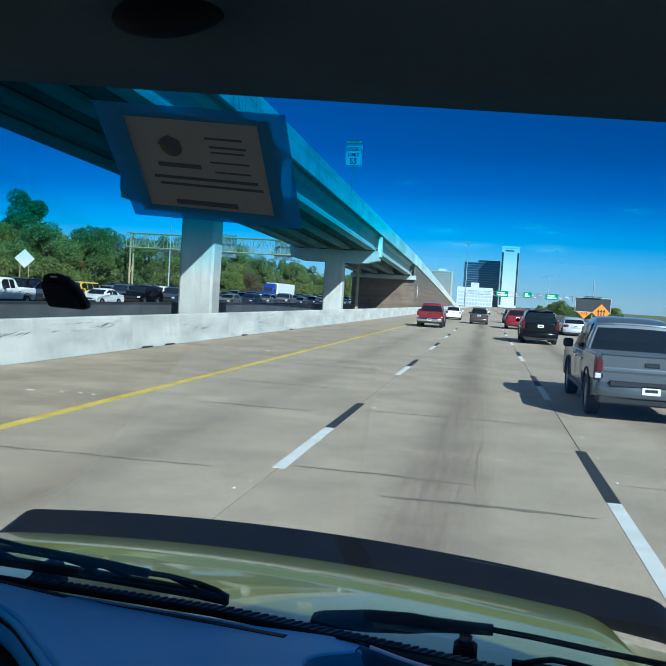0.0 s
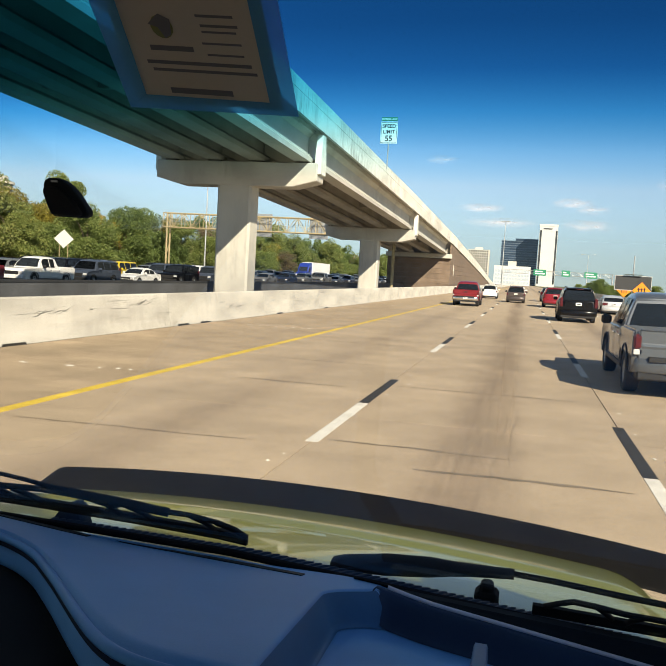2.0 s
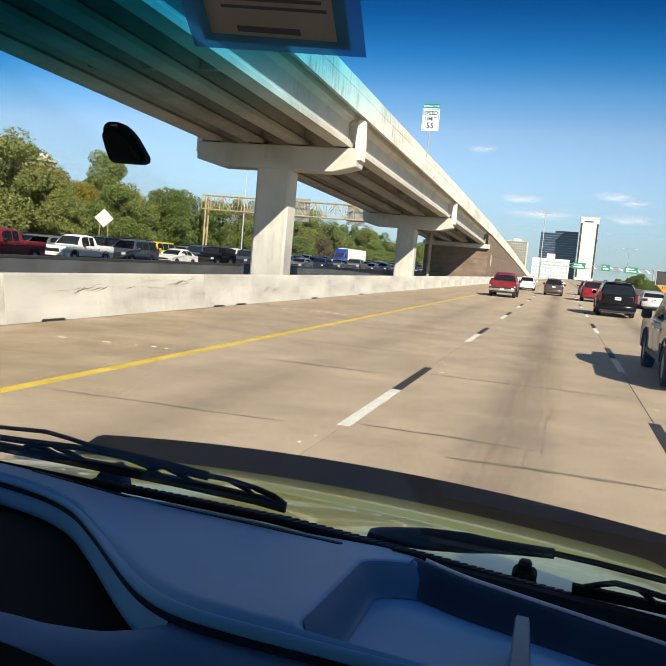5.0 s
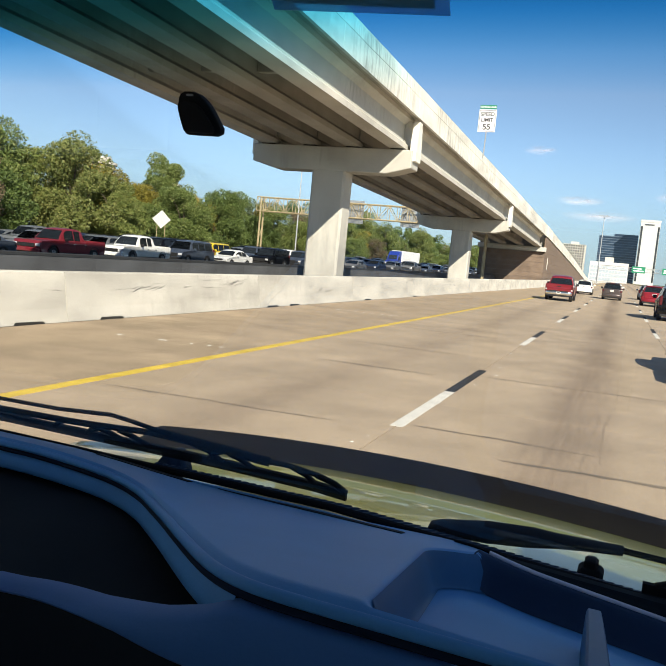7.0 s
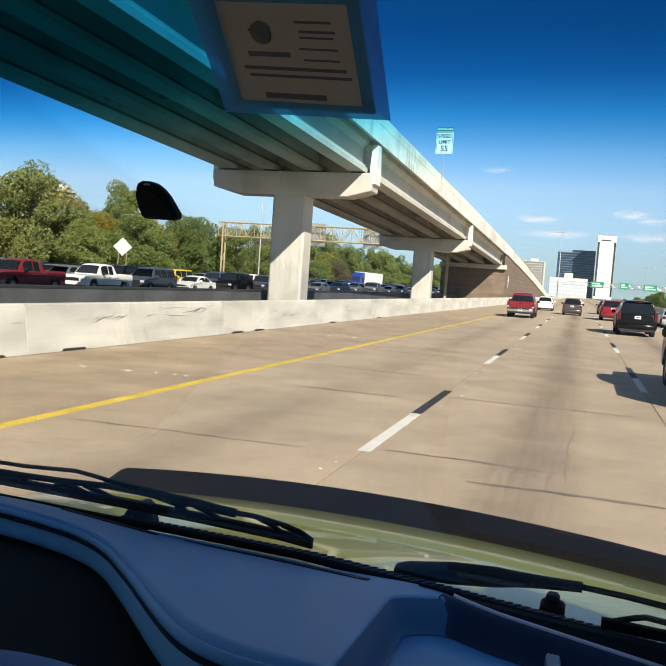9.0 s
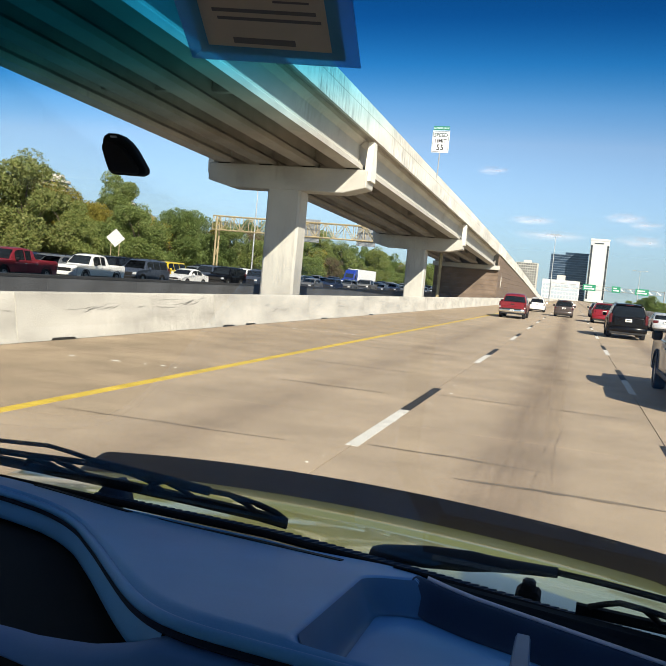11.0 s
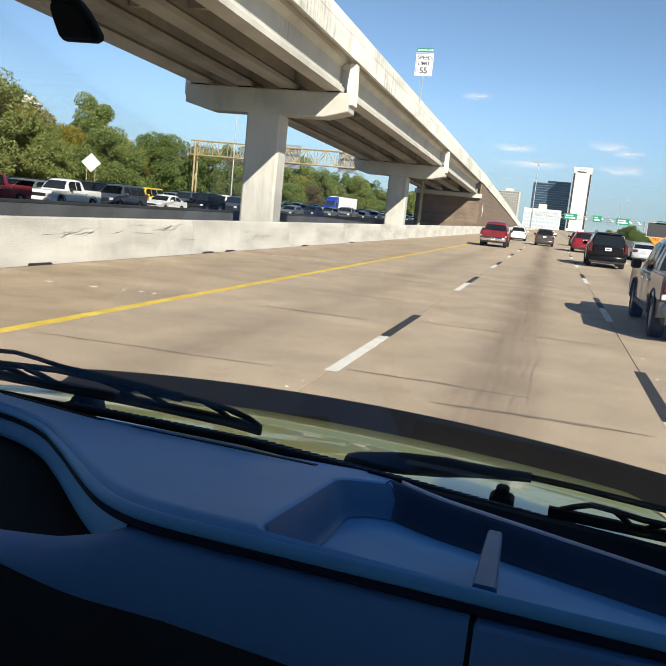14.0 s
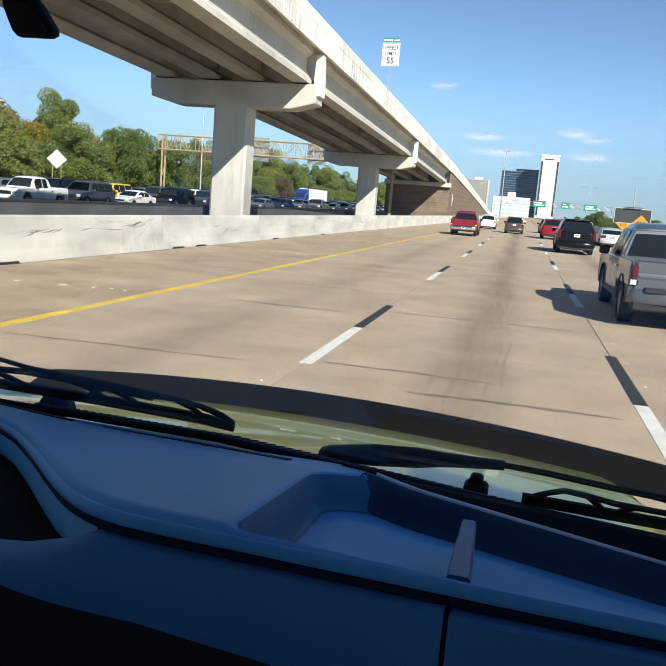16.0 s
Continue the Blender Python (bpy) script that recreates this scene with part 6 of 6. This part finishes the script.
G = lambda x, z, off=0.026: (x, gy(z, off), z)
lw = wiper_set([G(-1.25, -0.397), G(-0.98, -0.398), G(-0.797, -0.399), G(-0.628, -0.402), G(-0.473, -0.409), G(-0.424, -0.416)],
          [G(-1.25, -0.352), G(-0.95, -0.346), G(-0.83, -0.335), G(-0.79, -0.341), G(-0.755, -0.349), G(-0.72, -0.354)],
          [[G(-0.96, -0.374), G(-0.985, -0.384), G(-1.0, -0.394)], [G(-0.90, -0.371), G(-0.865, -0.383), G(-0.85, -0.394)], [G(-0.885, -0.376), G(-0.91, -0.384), G(-0.925, -0.394)],
           [G(-0.84, -0.370), G(-0.815, -0.380), G(-0.795, -0.394)], [G(-0.69, -0.366), G(-0.66, -0.376), G(-0.645, -0.396)],
           [G(-0.63, -0.371), G(-0.655, -0.380), G(-0.67, -0.394)], [G(-0.62, -0.372), G(-0.60, -0.382), G(-0.585, -0.398)],
           [G(-0.505, -0.374), G(-0.485, -0.386), G(-0.475, -0.402)], [G(-0.465, -0.382), G(-0.436, -0.394), G(-0.426, -0.408)]], (0.0036, 0.0042))
part("hub", tube(bmesh.new(), [G(-0.765, -0.356), G(-0.716, -0.358), G(-0.653, -0.363), G(-0.608, -0.366), G(-0.572, -0.371), G(-0.545, -0.373)], 0.0085, 8, 0.0078), M["wiper"], lw, smooth=True)
part("bridge", tube(bmesh.new(), [G(-1.25, -0.380), G(-0.958, -0.373), G(-0.90, -0.370), G(-0.862, -0.367), G(-0.769, -0.360), G(-0.719, -0.361), G(-0.664, -0.364), G(-0.609, -0.367), G(-0.542, -0.372), G(-0.51, -0.372), G(-0.461, -0.381), G(-0.436, -0.392), G(-0.424, -0.405)], 0.0062, 8, 0.0040), M["wiper"], lw, smooth=True)
wr = wiper_set([G(0.036, -0.482), G(0.179, -0.487), G(0.45, -0.494), G(0.62, -0.500)],
               [(0.0, 1.29, -0.448), (0.07, 1.29, -0.4505), (0.176, 1.29, -0.458), (0.40, 1.28, -0.466)],
               [[G(0.055, -0.472), G(0.075, -0.458), G(0.095, -0.447), G(0.13, -0.451), G(0.17, -0.459), G(0.24, -0.462), G(0.32, -0.470)], [G(0.13, -0.452), G(0.145, -0.466), G(0.155, -0.478)], [G(0.20, -0.461), G(0.185, -0.472), G(0.178, -0.482)]], (0.0052, 0.0055))
bm = bmesh.new()
ctl = [(-0.306, -0.476, 0.008), (-0.288, -0.474, 0.013), (-0.21, -0.466, 0.019), (-0.136, -0.459, 0.017), (-0.10, -0.456, 0.012), (-0.06, -0.453, 0.009), (0.004, -0.449, 0.006)]
rings = []
for x, z, r in ctl:
    rings.append([bm.verts.new((x, 1.292 + 0.020 * math.cos(a), z + r * math.sin(a))) for a in frange(0, 2 * math.pi, 12)[:-1]])
for a, b in zip(rings, rings[1:]):
    for i in range(12):
        bm.faces.new((a[i], a[(i + 1) % 12], b[(i + 1) % 12], b[i]))
bm.faces.new(rings[0][::-1])
bm.faces.new(rings[-1])
part("arm_cap", bm, M["wiper"], wr, smooth=True)

# headliner, roof and the plain walls that close the cab
sec = [(0.455, 0.0), (0.372, 0.078), (0.30, 0.14), (-1.1, 0.14), (-1.1, 0.09), (0.25, 0.062), (0.36, 0.040), (0.425, 0.004)]
bm = bmesh.new()
sweep(bm, sec, [(lambda u, v, x=x: (x, u, 0.221 - 0.054 * (x + 0.30) + v)) for x in (-1.62, 0.72)])
roof = part("headliner", bm, M["liner"], truck, "dark cloth headliner over the windshield")
bm = bmesh.new()
bmesh.ops.create_uvsphere(bm, u_segments=20, v_segments=10, radius=1.0, matrix=pose(-0.205, 0.386, 0.2425, 34, 2, 0) @ Matrix.Diagonal((0.032, 0.034, 0.011, 1)))
part("visor_clip", bm, M["dashblack"], roof, smooth=True)
part("rear_wall", boxes((-1.62, 0.72, -1.12, -1.08, -1.3, 0.36)), M["cabtrim"], truck)
# Unseen box behind the cab, added to shade the hood.
part("cargo_box", boxes((-1.85, 0.95, -4.2, -1.2, -0.9, 1.75), bevel=0.05), M["hood"], truck)
part("chassis", boxes((-1.3, 0.2, -4.0, 2.1, -1.45, -1.2)), M["trim"], truck)
for x in (-1.5, 0.6):
    for y in (1.5, -2.9):
        wheel(truck, x, y, 0.48, 0.3).location.z = -1.45
part("cab_floor", boxes((-1.62, 0.72, -1.1, 1.2, -1.34, -1.3)), M["cabtrim"], truck)
part("firewall", boxes((-1.62, 0.72, 1.17, 1.21, -1.3, -0.64)), M["dashblack"], truck)
x0, x1 = -1.66, -1.62
bm = boxes((x0, x1, -1.1, 1.2, -1.3, -0.42), (x0, x1, -1.1, -0.95, -0.42, 0.36), (x0, x1, -0.95, 0.62, 0.20, 0.36))
sweep(bm, [(0.50, 0.20), (0.36, 0.36), (1.2, -0.42), (1.05, -0.42)], [(lambda u, v, x=x: (x, u, v)) for x in (x0, x1)])
part("door", bm, M["cabtrim"], truck)
x0, x1 = 0.72, 0.76
bm = boxes((x0, x1, -1.1, 1.2, -1.3, -0.42))
box(bm, x0, x1, -1.1, -0.98, -0.42, 0.36)
box(bm, x0, x1, -0.98, -0.12, 0.20, 0.36)
# Solid panel over the front window, added unseen to keep sun off the dash.
sweep(bm, [(-0.12, -0.42), (1.12, -0.42), (0.33, 0.36), (-0.12, 0.36)], [(lambda u, v, x=x: (x, u, v)) for x in (x0, x1)])
part("door", bm, M["cabtrim"], truck)

# black sensor housing stuck to the glass
sensor = thing("windshield_sensor", "black plastic sensor housing stuck on the windshield", "sensor", CAB)
out = [(-0.4185, 0.0660), (-0.3880, 0.0655), (-0.3815, 0.0675), (-0.3790, 0.0715), (-0.3800, 0.0780), (-0.3815, 0.0860), (-0.3840, 0.0910), (-0.3880, 0.0948), (-0.3935, 0.0965), (-0.4010, 0.0965), (-0.4065, 0.0945), (-0.4100, 0.0915), (-0.4130, 0.0870), (-0.4160, 0.0770)]
inner = [(-0.4165, 0.0668), (-0.3900, 0.0662), (-0.3860, 0.0680), (-0.3855, 0.0710), (-0.3865, 0.0760), (-0.3885, 0.0820), (-0.3910, 0.0858), (-0.3945, 0.0880), (-0.3985, 0.0892), (-0.4035, 0.0894), (-0.4080, 0.0885), (-0.4105, 0.0870), (-0.4125, 0.0840), (-0.4148, 0.0760)]
cx, cz = -0.400, 0.080
bm = bmesh.new()
sweep(bm, out, [(lambda u, v, s=s, o=o: (cx + (u - cx) * s, gy(cz + (v - cz) * s, -o), cz + (v - cz) * s)) for s, o in ((0.96, 0.001), (1.0, 0.003), (1.0, 0.008), (0.97, 0.011))])
part("rim", soften(bm, 0.0006, 40.0), M["dashblack"], sensor)
bm = bmesh.new()
sweep(bm, inner, [(lambda u, v, s=s, o=o: (cx + (u - cx) * s, gy(cz + (v - cz) * s, -o), cz + (v - cz) * s)) for s, o in ((1.0, 0.010), (1.0, 0.014), (0.95, 0.0165))])
part("cover", soften(bm, 0.0008, 40.0), M["wiper"], sensor)
bm = bmesh.new()
box(bm, -0.3995, -0.3935, gy(0.0935) - 0.0125, gy(0.0935) - 0.010, 0.0929, 0.0943)
part("mark", bm, M["rim"], sensor)

# paper held on the glass by blue tape
notice = thing("taped_notice", "printed paper notice held on the glass by blue masking tape", "paper", CAB)


def on_glass(pts, off, thick=0.0006):
    bm = bmesh.new()
    sweep(bm, pts, [(lambda u, v, o=o: (u, gy(v, -o), v)) for o in (off, off + thick)])
    return bm


OUT = [(-0.2960, 0.2140), (-0.1620, 0.2070), (-0.1655, 0.1400), (-0.2970, 0.1455)]
INN = [(-0.2770, 0.2060), (-0.1830, 0.2010), (-0.1850, 0.1480), (-0.2800, 0.1530)]
part("paper", on_glass([(-0.285, 0.2095), (-0.174, 0.2035), (-0.176, 0.1440), (-0.288, 0.1495)], 0.0030), M["paper"], notice)
for i in range(4):
    j = (i + 1) % 4
    part("tape_strip", on_glass([OUT[i], OUT[j], INN[j], INN[i]], 0.0040 + 0.0004 * i), M["tape"], notice, "strip of blue masking tape")


def on_paper(u, v):
    """Paper places from the upper left corner, 0 to 1."""
    a = [INN[0][k] + (INN[1][k] - INN[0][k]) * u for k in (0, 1)]
    b = [INN[3][k] + (INN[2][k] - INN[3][k]) * u for k in (0, 1)]
    return (a[0] + (b[0] - a[0]) * v, a[1] + (b[1] - a[1]) * v)


def bar(u0, u1, v0, v1):
    return on_glass([on_paper(u0, v0), on_paper(u1, v0), on_paper(u1, v1), on_paper(u0, v1)], 0.0042, 0.0003)


for r in ((0.16, 0.50, 0.47, 0.52), (0.10, 0.92, 0.62, 0.655), (0.13, 0.95, 0.70, 0.73), (0.58, 0.86, 0.16, 0.185), (0.60, 0.88, 0.25, 0.275), (0.60, 0.86, 0.31, 0.33), (0.58, 0.88, 0.42, 0.44), (0.60, 0.88, 0.53, 0.55), (0.22, 0.72, 0.90, 0.96)):
    part("print_line", bar(*r), M["ink"], notice)
bm = bmesh.new()
pts = [on_paper(0.30 + 0.085 * math.cos(a), 0.29 + 0.11 * math.sin(a)) for a in frange(0, 2 * math.pi, 14)[:-1]]
sweep(bm, pts, [(lambda u, v, o=o: (u, gy(v, -o), v)) for o in (0.0042, 0.0045)])
part("logo", bm, M["ink_green"], notice, "green round emblem")
bm = bmesh.new()
pts = [on_paper(u, v) for u, v in ((0.20, 0.27), (0.30, 0.17), (0.38, 0.22), (0.36, 0.36), (0.31, 0.40), (0.27, 0.30))]
sweep(bm, pts, [(lambda u, v, o=o: (u, gy(v, -o), v)) for o in (0.0047, 0.005)])
part("logo_mark", bm, M["ink"], notice)
